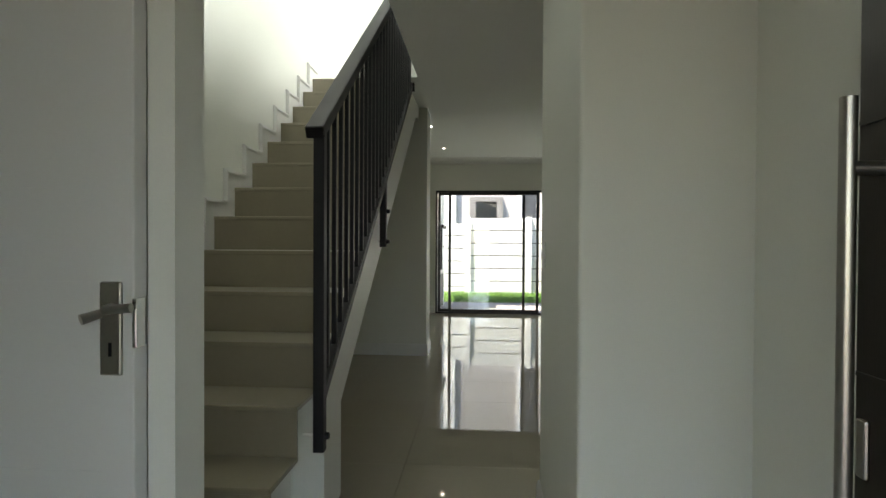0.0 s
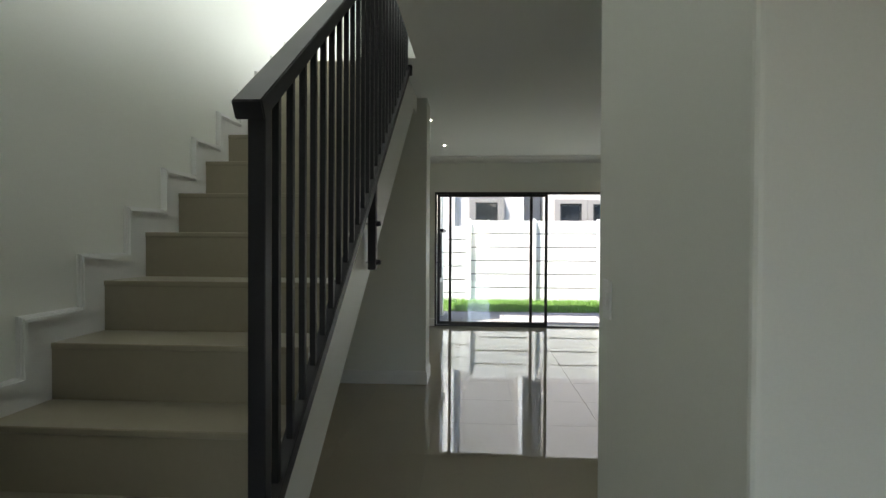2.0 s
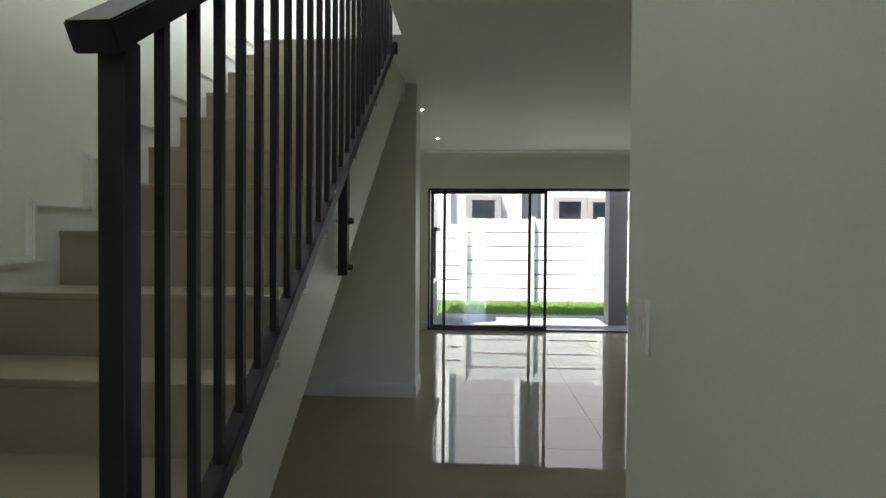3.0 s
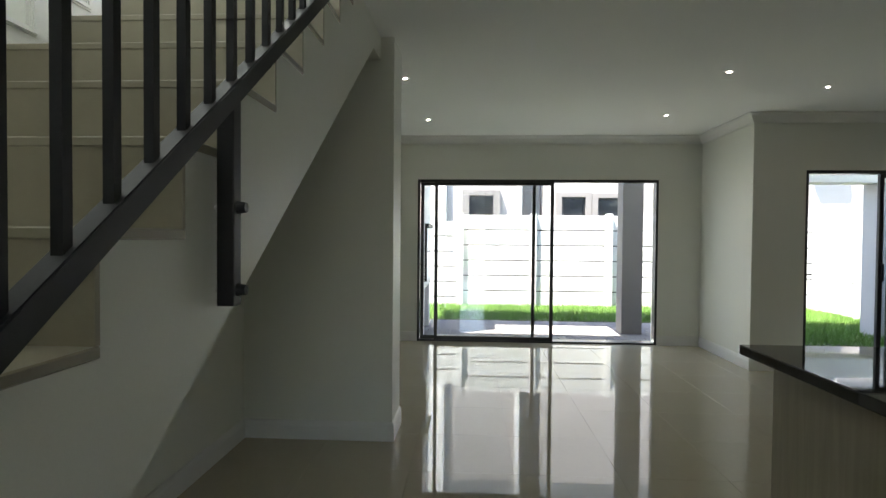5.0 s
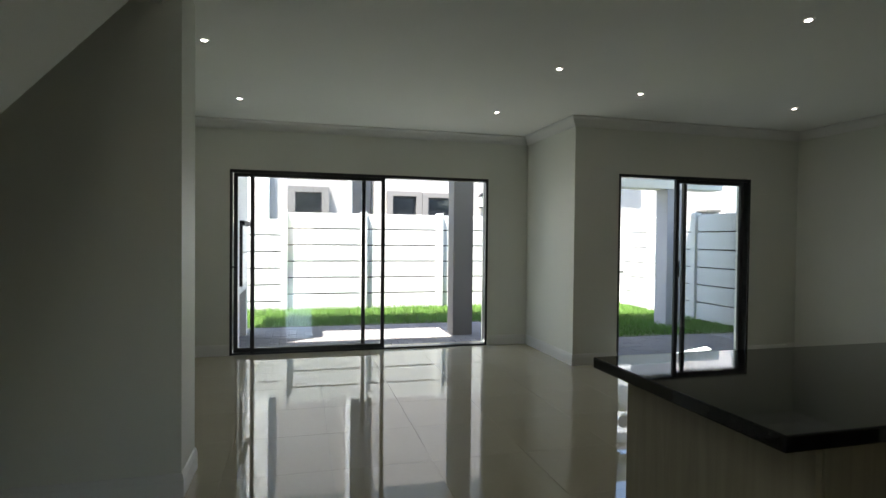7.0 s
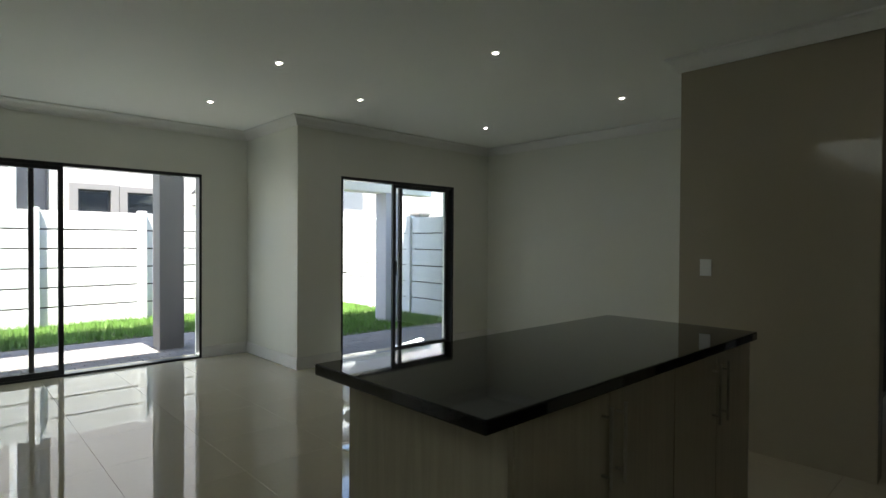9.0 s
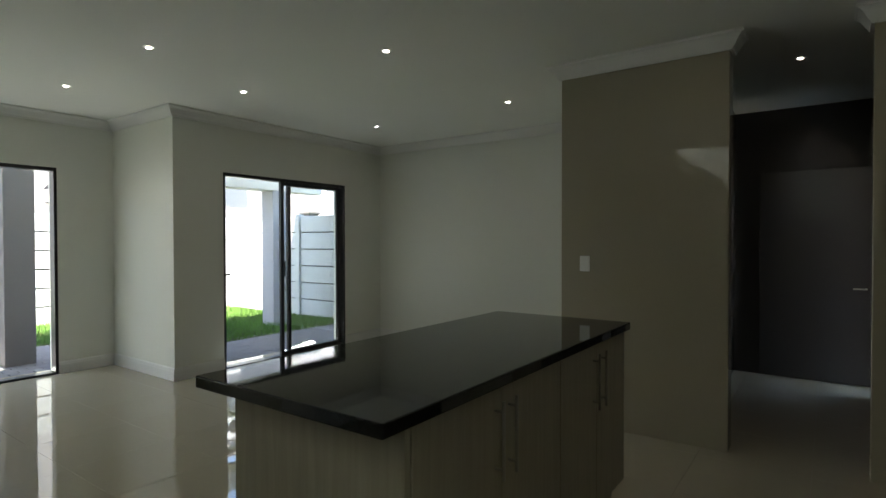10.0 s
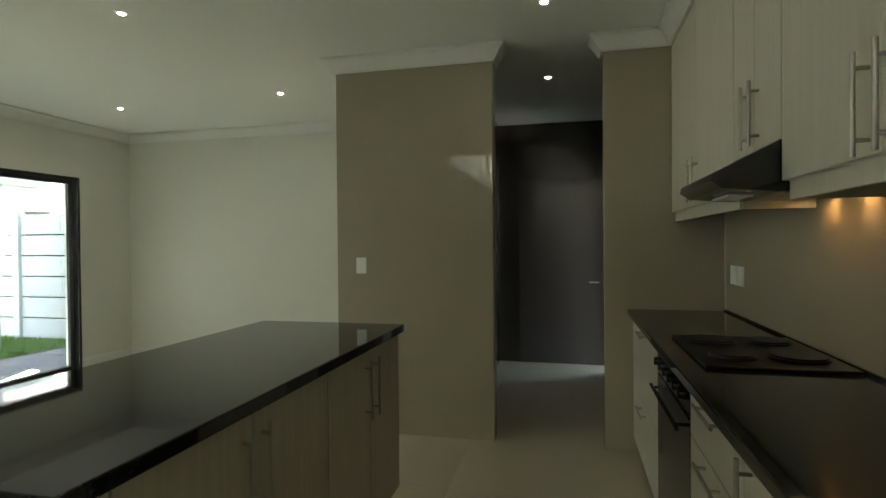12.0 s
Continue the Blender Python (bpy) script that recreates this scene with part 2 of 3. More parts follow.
# living room and kitchen walls
structure("wall_living_left", block(-1.1, -0.9, 6.9, 10.28, 0, CZ), WALL, "off-white plastered living room wall")
structure("wall_living_back", block(-1.1, -0.9, 6.7, 6.9, 0, CZ), WALL, "off-white plastered return wall")
structure("wall_garden", prism([(-0.9, 0), (-0.15, 0), (-0.15, 2.12), (2.94, 2.12), (2.94, 0), (3.475, 0), (3.475, CZ), (-0.9, CZ)], "y", Y1, Y1 + 0.22), WALL, "off-white plastered garden wall around wide sliding door")
structure("wall_corner", block(3.475, 3.695, Y2, Y1 + 0.22, 0, CZ), WALL, "off-white plastered projecting corner wall")
structure("wall_patio", prism([(3.695, 0), (4.009, 0), (4.009, 2.09), (5.765, 2.09), (5.765, 0), (6.67, 0), (6.67, CZ), (3.695, CZ)], "y", Y2, Y2 + 0.22), WALL, "off-white plastered patio wall around narrow sliding door")
structure("wall_living_right", block(6.45, 6.67, 5.106, Y2, 0, CZ), WALL, "off-white plastered living room end wall")
structure("wall_scullery", plan([(4.592, 4.12), (4.742, 4.12), (4.742, 5.106), (6.45, 5.106), (6.45, 5.256), (4.592, 5.256)], 0, CZ), WALL_GLOSS, "glossy taupe kitchen wall block")
structure("wall_kitchen", plan([(1.06, 2.53), (4.742, 2.53), (4.742, 3.40), (4.592, 3.40), (4.592, 2.68), (1.06, 2.68)], 0, CZ), WALL_GLOSS, "glossy taupe kitchen back wall with nib")
# The narrow side gap is unseen, added to light the passage floor.
structure("wall_passage_right", block((4.742, 6.72, 3.05, 3.22, 0, CZ), (7.0, 7.1, 3.05, 3.22, 0, CZ), (6.72, 7.0, 3.05, 3.22, 2.05, CZ)), BROWN, "darkened brown passage wall with an unseen gap added for daylight")
structure("wall_passage_end", block(7.1, 7.25, 3.05, 4.55, 0, CZ), BROWN, "brown passage end wall, deepened to look unlit")
structure("wall_passage_left", block(4.742, 7.1, 4.40, 4.55, 0, CZ), BROWN, "brown passage wall, deepened to look unlit")
# ceiling with stairwell opening
structure("ceiling", block((0.065, 7.3, 0.3, 6.9, CZ, 2.9), (-1.3, 7.3, 6.9, 10.26, CZ, 2.75), (-1.3, 0.065, 0.3, 1.93, CZ, 2.9), (XS - 0.15, 0.065, 5.45, 6.9, CZ, 2.9)), CEIL, "white skimmed ceiling with stairwell opening")

# cornices
COVE = [(0, 0), (0, -0.10), (0.016, -0.10), (0.02, -0.088), (0.034, -0.072), (0.058, -0.034), (0.074, -0.02), (0.086, -0.016), (0.086, 0)]
bm = bmesh.new()
for a, b, n, m0, m1 in (
    ((-0.9, Y1), (3.475, Y1), (0, -1), -1, -1), ((3.475, Y1), (3.475, Y2), (-1, 0), -1, 1), ((3.475, Y2), (6.45, Y2), (0, -1), 1, -1),
    ((6.45, Y2), (6.45, 5.256), (-1, 0), -1, -1), ((6.45, 5.256), (4.592, 5.256), (0, 1), -1, 1), ((4.592, 5.256), (4.592, 4.12), (-1, 0), 1, 1),
    ((4.592, 4.12), (4.742, 4.12), (0, -1), 1, 0), ((4.742, 3.40), (4.592, 3.40), (0, 1), 0, 1),
    ((4.592, 3.40), (4.592, 2.99), (-1, 0), 1, -1), ((4.592, 2.99), (1.06, 2.99), (0, 1), -1, -1), ((-0.9, 6.9), (-0.9, Y1), (1, 0), 0, -1),
):
    run(bm, COVE, a, b, n, CZ, m0, m1)
structure("cornice", bm, WHITE, "white moulded cornice around the ceiling", "cornice")

# skirting boards
SKIRT = [(0, 0), (0.014, 0), (0.014, 0.09), (0.011, 0.1), (0.011, 0.108), (0.006, 0.122), (0, 0.126)]
bm = bmesh.new()
for a, b, n, m0, m1 in (
    ((-0.9, Y1), (-0.15, Y1), (0, -1), -1, 0), ((2.94, Y1), (3.475, Y1), (0, -1), 0, -1), ((3.475, Y1), (3.475, Y2), (-1, 0), -1, 1),
    ((3.475, Y2), (4.009, Y2), (0, -1), 1, 0), ((5.765, Y2), (6.45, Y2), (0, -1), 0, -1), ((6.45, Y2), (6.45, 5.256), (-1, 0), -1, -1),
    ((6.45, 5.256), (4.592, 5.256), (0, 1), -1, 0), ((-0.9, 6.9), (-0.9, Y1), (1, 0), -1, -1), ((XL, 6.544), (0.045, 6.544), (0, -1), -1, 1),
    ((0.045, 6.544), (0.045, 6.9), (1, 0), 1, 1), ((0.045, 6.9), (-0.9, 6.9), (0, 1), 1, -1), ((XL, 3.4), (XL, 6.544), (1, 0), 0, -1),
    ((0.905, 2.289), (0.905, 3.25), (-1, 0), 1, 1), ((1.39, 2.289), (0.905, 2.289), (0, -1), -1, 1), ((0.905, 3.25), (1.06, 3.25), (0, 1), 1, 0),
):
    run(bm, SKIRT, a, b, n, 0, m0, m1)
structure("baseboard", bm, WHITE, "white moulded skirting board", "baseboard")

# ---- staircase ----
RISE, GO, YN = 0.1965, 0.268, 2.222
stairs = thing("staircase", "straight staircase clad in beige tiles with plastered underside", "staircase", at=(-0.5, 2.3, 0))


def stair_part(name, bm, m, label=""):
    ob = part(name, bm, m, stairs, label)
    ob.matrix_parent_inverse = stairs.matrix_basis.inverted()
    return ob


NSTEP = 14
side = [(3.02, 0.0), (3.30, 0.0), (3.30, 0.455), (6.30, 2.525), (6.544, 2.53), (6.544, CZ)]
top = [(YN + GO * 13, CZ)]
for n in range(13, 3, -1):
    y = YN + GO * (n - 1)
    top += [(y + GO, RISE * n - 0.022)] if n < 13 else []
    top += [(y + 0.012, RISE * n - 0.022), (y + 0.012, RISE * (n - 1) - 0.022)]
top[0] = (YN + GO * 13, CZ)
top.insert(1, (YN + GO * 13, RISE * 13 - 0.022))
stair_part("stringer", prism(side + top + [(3.02, RISE * 3 - 0.022)], "x", XS - 0.15, XS), WALL, "off-white plastered side of the stairs")
und = [(2.3, 0.0), (3.30, 0.0), (3.30, 0.455), (6.30, 2.525), (6.544, 2.53), (6.544, 2.6)]
for n in range(13, 0, -1):
    y = YN + GO * (n - 1)
    und += [(y + GO, RISE * n - 0.022), (y + 0.012, RISE * n - 0.022), (y + 0.012, RISE * (n - 1) - 0.022 if n > 1 else 0.0)]
stair_part("flight", prism(und[1:], "x", XL, XS - 0.15), WALL, "plastered sloping underside of the stairs")
for n in range(1, NSTEP + 1):
    y, z = YN + GO * (n - 1), RISE * n
    xr = XS + 0.004 if n > 3 else XS - 0.03
    stair_part("tread", block(XL, xr, y - 0.004, y + GO + 0.012, z - 0.022, z, bevel=0.003, seg=1), STEP)
    stair_part("riser", block(XL, xr - 0.002, y, y + 0.012, z - RISE, z - 0.022), STEP)
structure("landing", block(XL, 2.2, YN + GO * 13 + 0.28, 7.6, RISE * 14 - 0.022, RISE * 14), STEP, "beige tiled upper landing", "floor")
# stepped skirting up the wall
bm = bmesh.new()
SK, SW = 0.108, 0.135
for n in range(1, NSTEP + 1):
    y, z = YN + GO * (n - 1), RISE * n
    quadbox(bm, XL, XL + 0.012, y, y + GO, z, z + SK)
    quadbox(bm, XL, XL + 0.012, y - SW, y, z - RISE + SK, z + SK)
    for a, b, d in ((0.003, 0.009, 0.018), (0.009, 0.022, 0.025), (0.022, 0.029, 0.018)):
        quadbox(bm, XL, XL + d, y - SW + b, y + GO - SW + a, z + SK - b, z + SK - a)
        quadbox(bm, XL, XL + d, y - SW + a, y - SW + b, z - RISE + SK - b, z + SK - a)
structure("stair_skirting", bm, WHITE, "white stepped moulded skirting up the stair wall", "baseboard")

# ---- balustrade ----
SL = RISE / GO
balu = thing("balustrade", "black powder-coated steel stair balustrade with square bars", "balustrade", at=(0.006, 2.7, 0.43))


def bal(name, bm, label=""):
    ob = part(name, bm, BLACK, balu, label)
    ob.matrix_parent_inverse = balu.matrix_basis.inverted()
    return ob


XR = 0.011
YA, YB = 2.735, 6.2


def zr(y):
    return 1.625 + SL * (y - 2.68)


def slope_bar(y0, y1, zf, x0, x1, h, cut=0.0):
    bm = bmesh.new()
    vs = []
    for y in (y0, y1):
        for x, dz in ((x0, 0), (x1, 0), (x1, h), (x0, h)):
            vs.append(bm.verts.new((x, y - cut * dz, zf(y) + dz * (1 - 0.5 * cut))))
    for f in ((0, 1, 2, 3), (7, 6, 5, 4), (0, 4, 5, 1), (1, 5, 6, 2), (2, 6, 7, 3), (3, 7, 4, 0)):
        bm.faces.new([vs[i] for i in f])
    bmesh.ops.recalc_face_normals(bm, faces=bm.faces[:])
    bmesh.ops.bevel(bm, geom=bm.edges[:], offset=0.003, segments=2, affect="EDGES")
    return bm


bal("handrail", slope_bar(2.695, YB + 0.02, lambda y: zr(y) - 0.025, XR - 0.035, XR + 0.035, 0.05, 0.45))
LOW = 1.078
bal("bottom_rail", slope_bar(YA + 0.02, 5.42, lambda y: zr(y) - LOW, XR - 0.02, XR + 0.02, 0.055))
bal("newel_post", block(XR - 0.015, XR + 0.027, YA - 0.02, YA + 0.02, 0.43, zr(YA) - 0.02, bevel=0.003))
bal("post", block(XR - 0.047, XR - 0.005, 4.229, 4.271, 1.195, zr(4.25) - LOW + 0.01, bevel=0.003))
nb = 40
for i in range(nb):
    y = YA + 0.016 + (i + 1) * 0.104
    if y < YB + 0.02:
        bal("baluster", block(XR - 0.009, XR + 0.009, y - 0.009, y + 0.009, max(zr(y) - LOW + 0.02, 2.95 if y > 5.44 else 0), zr(y) - 0.02))
for y, z in ((YA, 0.49), (4.25, 1.233), (4.25, 1.43)):
    xb = XR + 0.02 if y < 3 else XR - 0.006
    bal("fixing_bolt", rod((xb, y, z), (xb + 0.023, y, z), 0.016, 16, 0.012))
    bal("spacer", rod((XS, y, z), (xb - 0.03, y, z), 0.0065), "pale spacer sleeve").data.materials[0] = WALL
bal("end_bracket", block(XR - 0.02, XR + 0.03, 5.41, 5.45, zr(5.42) - LOW - 0.01, zr(5.42) - LOW + 0.06, bevel=0.003))
# ---- sliding doors ----


def sliding_door(name, label, x0, x1, y, h, panels, handle_x):
    """Frame in the opening; panels: (x from, x to, track offset)."""
    d = tagged(new(name), label, "sliding door", kind="structure")
    d.location = ((x0 + x1) / 2, y, 0)
    inv = Matrix.Translation((-(x0 + x1) / 2, -y, 0))

    def p(n, bm, m, par=None, lab=""):
        ob = part(n, bm, m, par or d, lab)
        ob.matrix_parent_inverse = inv if par is None else Matrix.Identity(4)
        return ob
    p("frame", block((x0, x0 + 0.028, y + 0.002, y + 0.112, 0.0, h), (x1 - 0.028, x1, y + 0.002, y + 0.112, 0.0, h), (x0 + 0.028, x1 - 0.028, y + 0.002, y + 0.112, h - 0.035, h), (x0 + 0.028, x1 - 0.028, y + 0.002, y + 0.112, 0.0, 0.022)), ALU)
    for a, b, off in panels:
        w, yy = 0.044, y + off
        fr = p("panel_frame", block((a, a + w, yy, yy + 0.035, 0.022, h - 0.035), (b - w, b, yy, yy + 0.035, 0.022, h - 0.035), (a + w, b - w, yy, yy + 0.035, 0.022, 0.07), (a + w, b - w, yy, yy + 0.035, h - 0.075, h - 0.035)), ALU)
        g = part("pane", block(a + w, b - w, yy + 0.015, yy + 0.021, 0.07, h - 0.075), GLASS, fr)
        g.visible_shadow = False
    hb = bmesh.new()
    yy = y + panels[-1][2]
    quadbox(hb, handle_x - 0.011, handle_x + 0.011, yy - 0.028, yy - 0.018, 0.95, 1.13)
    quadbox(hb, handle_x - 0.011, handle_x + 0.011, yy - 0.018, yy + 0.001, 0.95, 0.975)
    quadbox(hb, handle_x - 0.011, handle_x + 0.011, yy - 0.018, yy + 0.001, 1.105, 1.13)
    p("handle", hb, ALU)
    p("latch", block(x0 + 0.028, x0 + 0.085, y + 0.006, y + 0.022, 1.0, 1.018, bevel=0.003), BLACK, None, "small black side latch")
    return d


sliding_door("door_1", "wide charcoal aluminium sliding door, standing half open", -0.15, 2.94, Y1, 2.12, ((-0.115, 1.39, 0.067), (0.072, 1.62, 0.012)), 1.59)
sliding_door("door_2", "charcoal aluminium sliding patio door, standing half open", 4.009, 5.765, Y2, 2.09, ((4.893, 5.731, 0.067), (4.751, 5.679, 0.012)), 4.781)

# ---- downlights ----


def downlight(x, y):
    t = thing("downlight", "small round recessed ceiling downlight, switched on", "downlight", "ceiling downlights", at=(x, y, CZ))
    bm = bmesh.new()
    ring = []
    n = 24
    for r, z in ((0.034, 0.0), (0.034, -0.004), (0.0215, -0.006), (0.0155, 0.0)):
        ring.append([bm.verts.new((r * math.cos(2 * math.pi * i / n), r * math.sin(2 * math.pi * i / n), z)) for i in range(n)])
    for a, b in zip(ring, ring[1:]):
        for i in range(n):
            bm.faces.new((a[i], a[(i + 1) % n], b[(i + 1) % n], b[i]))
    part("trim_ring", bm, WHITE, t, soft=True)
    part("lamp", rod((0, 0, -0.003), (0, 0, 0.0), 0.015, 20), LED, t, "glowing lamp face")
    return t


first = downlight(0.0, 7.46)
for x, y in ((0.06, 9.03), (2.60, 8.84), (2.555, 7.345), (3.58, 7.79), (3.54, 6.09), (5.335, 7.825), (5.25, 6.075), (3.99, 3.744), (5.39, 3.777)):
    copy_thing(first, pose(x, y, CZ))

# ---- kitchen island ----


def bar_handle(parent, x, y, z0, z1, out=(0, -1), r=0.006):
    """A steel T-bar pull, upright."""
    bm = bmesh.new()
    ox, oy = out[0] * 0.032, out[1] * 0.032
    tube(bm, (x + ox, y + oy, z0), (x + ox, y + oy, z1), r, 12)
    for z in (z0 + 0.035, z1 - 0.035):
        tube(bm, (x, y, z), (x + ox, y + oy, z), 0.005, 10)
    return part("handle", bm, STEEL, parent, "brushed steel bar handle", soft=True)


def flat_handle(parent, x0, x1, y, z, out):
    bm = bmesh.new()
    tube(bm, (x0, y + out * 0.03, z), (x1, y + out * 0.03, z), 0.006, 12)
    for x in (x0 + 0.03, x1 - 0.03):
        tube(bm, (x, y, z), (x, y + out * 0.03, z), 0.005, 10)
    return part("handle", bm, STEEL, parent, "brushed steel bar handle", soft=True)


def island_unit(x0, x1):
    t = thing("island_cabinet", "pale woodgrain double-door island cabinet with steel bar handles", "cabinet", "island cabinets", at=(0, 0, 0))
    y0, y1, z0, z1 = 4.493, 5.20, 0.10, 0.8945
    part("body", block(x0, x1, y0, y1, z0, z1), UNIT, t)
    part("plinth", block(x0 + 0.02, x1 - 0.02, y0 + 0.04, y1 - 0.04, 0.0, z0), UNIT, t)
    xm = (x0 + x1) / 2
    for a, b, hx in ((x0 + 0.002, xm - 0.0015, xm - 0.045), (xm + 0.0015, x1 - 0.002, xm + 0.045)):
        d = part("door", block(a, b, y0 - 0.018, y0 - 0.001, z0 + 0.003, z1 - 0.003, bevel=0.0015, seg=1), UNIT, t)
        bar_handle(d, hx, y0 - 0.018, 0.592, 0.85)
    return t


island_unit(1.805, 2.76)
island_unit(2.762, 3.595)
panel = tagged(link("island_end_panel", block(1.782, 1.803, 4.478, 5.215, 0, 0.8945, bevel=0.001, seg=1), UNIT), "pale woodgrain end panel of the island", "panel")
island_top = tagged(link("island_worktop", block(1.662, 3.605, 4.446, 5.25, 0.896, 0.936, bevel=0.005, seg=3), GRANITE), "polished black granite island worktop", "worktop")

# ---- kitchen wall run ----
YF = 3.222   # fronts


def base_unit(x0, x1, kind, label):
    t = thing("base_cabinet", label, "cabinet", "kitchen base cabinets")
    part("body", block(x0, x1, 2.69, YF - 0.018, 0.10, 0.88), UNIT_W, t)
    part("plinth", block(x0, x1, 2.75, YF - 0.07, 0.0, 0.10), UNIT_W, t)
    if kind == "drawers":
        for z0, z1 in ((0.10, 0.45), (0.453, 0.88)):
            d = part("drawer_front", block(x0 + 0.0015, x1 - 0.0015, YF - 0.017, YF, z0 + 0.0015, z1 - 0.0015, bevel=0.0015, seg=1), UNIT_W, t)
            xm = (x0 + x1) / 2
            flat_handle(d, xm - 0.11, xm + 0.11, YF, z1 - 0.045, 1)
    elif kind == "three":
        for z0, z1 in ((0.10, 0.42), (0.423, 0.70), (0.703, 0.88)):
            d = part("drawer_front", block(x0 + 0.0015, x1 - 0.0015, YF - 0.017, YF, z0 + 0.0015, z1 - 0.0015, bevel=0.0015, seg=1), UNIT_W, t)
            xm = (x0 + x1) / 2
            flat_handle(d, xm - 0.11, xm + 0.11, YF, z1 - 0.03, 1)
    elif kind == "door":
        d = part("door", block(x0 + 0.0015, x1 - 0.0015, YF - 0.017, YF, 0.1015, 0.8785, bevel=0.0015, seg=1), UNIT_W, t)
        bar_handle(d, x1 - 0.055, YF, 0.62, 0.865, out=(0, 1))
    else:
        xm = (x0 + x1) / 2
        for a, b, hx in ((x0, xm, xm - 0.045), (xm, x1, xm + 0.045)):
            d = part("door", block(a + 0.0015, b - 0.0015, YF - 0.017, YF, 0.1015, 0.8785, bevel=0.0015, seg=1), UNIT_W, t)
            bar_handle(d, hx, YF, 0.60, 0.84, out=(0, 1))
    return t


base_unit(3.605, 4.588, "drawers", "white woodgrain base cabinet with two deep drawers")
base_unit(2.325, 2.90, "three", "white woodgrain base cabinet with three drawers")
base_unit(1.71, 2.322, "door", "white woodgrain base cabinet with one door")
base_unit(1.064, 1.707, "doors", "white woodgrain base cabinet with two doors")
tagged(link("kitchen_worktop", block(1.062, 4.59, 2.682, 3.258, 0.883, 0.918, bevel=0.005, seg=3), GRANITE), "polished black granite kitchen worktop", "worktop")
tagged(link("worktop_upstand", block(1.064, 4.588, 2.682, 2.690, 0.9185, 0.93), GRANITE), "thin black strip along the worktop", "trim")

oven = thing("oven", "black built-under electric oven with control knobs", "oven")
part("body", block(2.904, 3.601, 2.70, YF - 0.03, 0.10, 0.88), APPL, oven)
part("plinth", block(2.904, 3.601, 2.75, YF - 0.07, 0.0, 0.10), UNIT_W, oven)
part("control_panel", block(2.906, 3.599, YF - 0.029, YF, 0.755, 0.87, bevel=0.003), APPL, oven)
od = part("door", block(2.906, 3.599, YF - 0.029, YF, 0.115, 0.75, bevel=0.004), OVEN_GLASS, oven, "dark glass oven door")
b2 = bmesh.new()
tube(b2, (2.95, YF + 0.035, 0.70), (3.555, YF + 0.035, 0.70), 0.008, 12)
for x in (3.0, 3.505):
    tube(b2, (x, YF, 0.70), (x, YF + 0.035, 0.70), 0.006, 10)
part("handle", b2, APPL, od, soft=True)
for i in range(6):
    x = 2.985 + i * 0.107
    b2 = bmesh.new()
    tube(b2, (x, YF, 0.815), (x, YF + 0.022, 0.815), 0.021, 18, 0.017)
    quadbox(b2, x - 0.003, x + 0.003, YF + 0.02, YF + 0.027, 0.798, 0.832)
    part("knob", b2, APPL, oven, soft=True)

hob = thing("hob", "black electric hob with four solid plates", "hob", at=(3.235, 2.935, 0.919))
part("tray", block(-0.318, 0.318, -0.235, 0.235, 0, 0.012, bevel=0.005), HOBM, hob)
for x, y, r in ((-0.15, -0.105, 0.09), (0.15, -0.105, 0.0725), (-0.15, 0.11, 0.0725), (0.15, 0.11, 0.09)):
    b2 = bmesh.new()
    tube(b2, (x, y, 0.014), (x, y, 0.022), r + 0.006, 32)
    tube(b2, (x, y, 0.022), (x, y, 0.029), r, 32)
    tube(b2, (x, y, 0.029), (x, y, 0.0295), r * 0.3, 20)
    part("hotplate", b2, HOBM, hob, soft=True)

YU = 2.988
ZU = 1.53


def wall_unit(x0, x1, z0, label, pelmet=True, hand=(0.04, 0.27)):
    t = thing("wall_cabinet", label, "cabinet", "kitchen wall cabinets")
    part("body", block(x0, x1, 2.684, YU - 0.019, z0, CZ - 0.002), UNIT_W, t)
    xm = (x0 + x1) / 2
    for a, b, hx in ((x0, xm, xm - 0.045), (xm, x1, xm + 0.045)):
        d = part("door", block(a + 0.0015, b - 0.0015, YU - 0.018, YU, z0 + 0.002, 2.573, bevel=0.0015, seg=1), UNIT_W, t)
        bar_handle(d, hx, YU, z0 + hand[0], z0 + hand[1], out=(0, 1))
    if pelmet:
        part("light_pelmet", block((x0 + 0.002, x1 - 0.002, YU - 0.04, YU - 0.022, z0 - 0.055, z0)), UNIT_W, t)
    return t


wall_unit(3.272, 4.588, ZU, "white woodgrain wall cabinet with two doors", hand=(0.02, 0.245))
wall_unit(2.78, 3.269, 1.66, "short white woodgrain cabinet over the cooker hood", pelmet=False, hand=(0.012, 0.235))
wall_unit(1.70, 2.777, ZU, "white woodgrain wall cabinet with two doors", hand=(0.0, 0.225))
wall_unit(1.064, 1.697, ZU, "white woodgrain wall cabinet with two doors", hand=(0.0, 0.225))
lp = thing("pelmet_return", "white woodgrain pelmet return beside the cooker hood", "trim")
for x in (2.761, 3.275):
    part("panel", block(x, x + 0.014, 2.70, YU - 0.042, ZU - 0.055, ZU - 0.001), UNIT_W, lp)

hood = thing("cooker_hood", "slim black cooker hood under the wall cabinets", "cooker hood")
part("canopy", prism([(2.69, 1.659), (2.69, 1.52), (2.99, 1.50), (3.15, 1.515), (3.185, 1.54), (3.18, 1.562), (2.995, 1.655), (2.99, 1.659)], "x", 2.783, 3.266), APPL, hood)
part("filter", block((2.83, 3.22, 2.78, 2.96, 1.499, 1.508)), STEEL, hood, "grey metal grease filter")
part("switch_strip", block(2.92, 3.13, 3.02, 3.10, 1.499, 1.507, bevel=0.002), PLASTIC, hood, "pale switch strip")


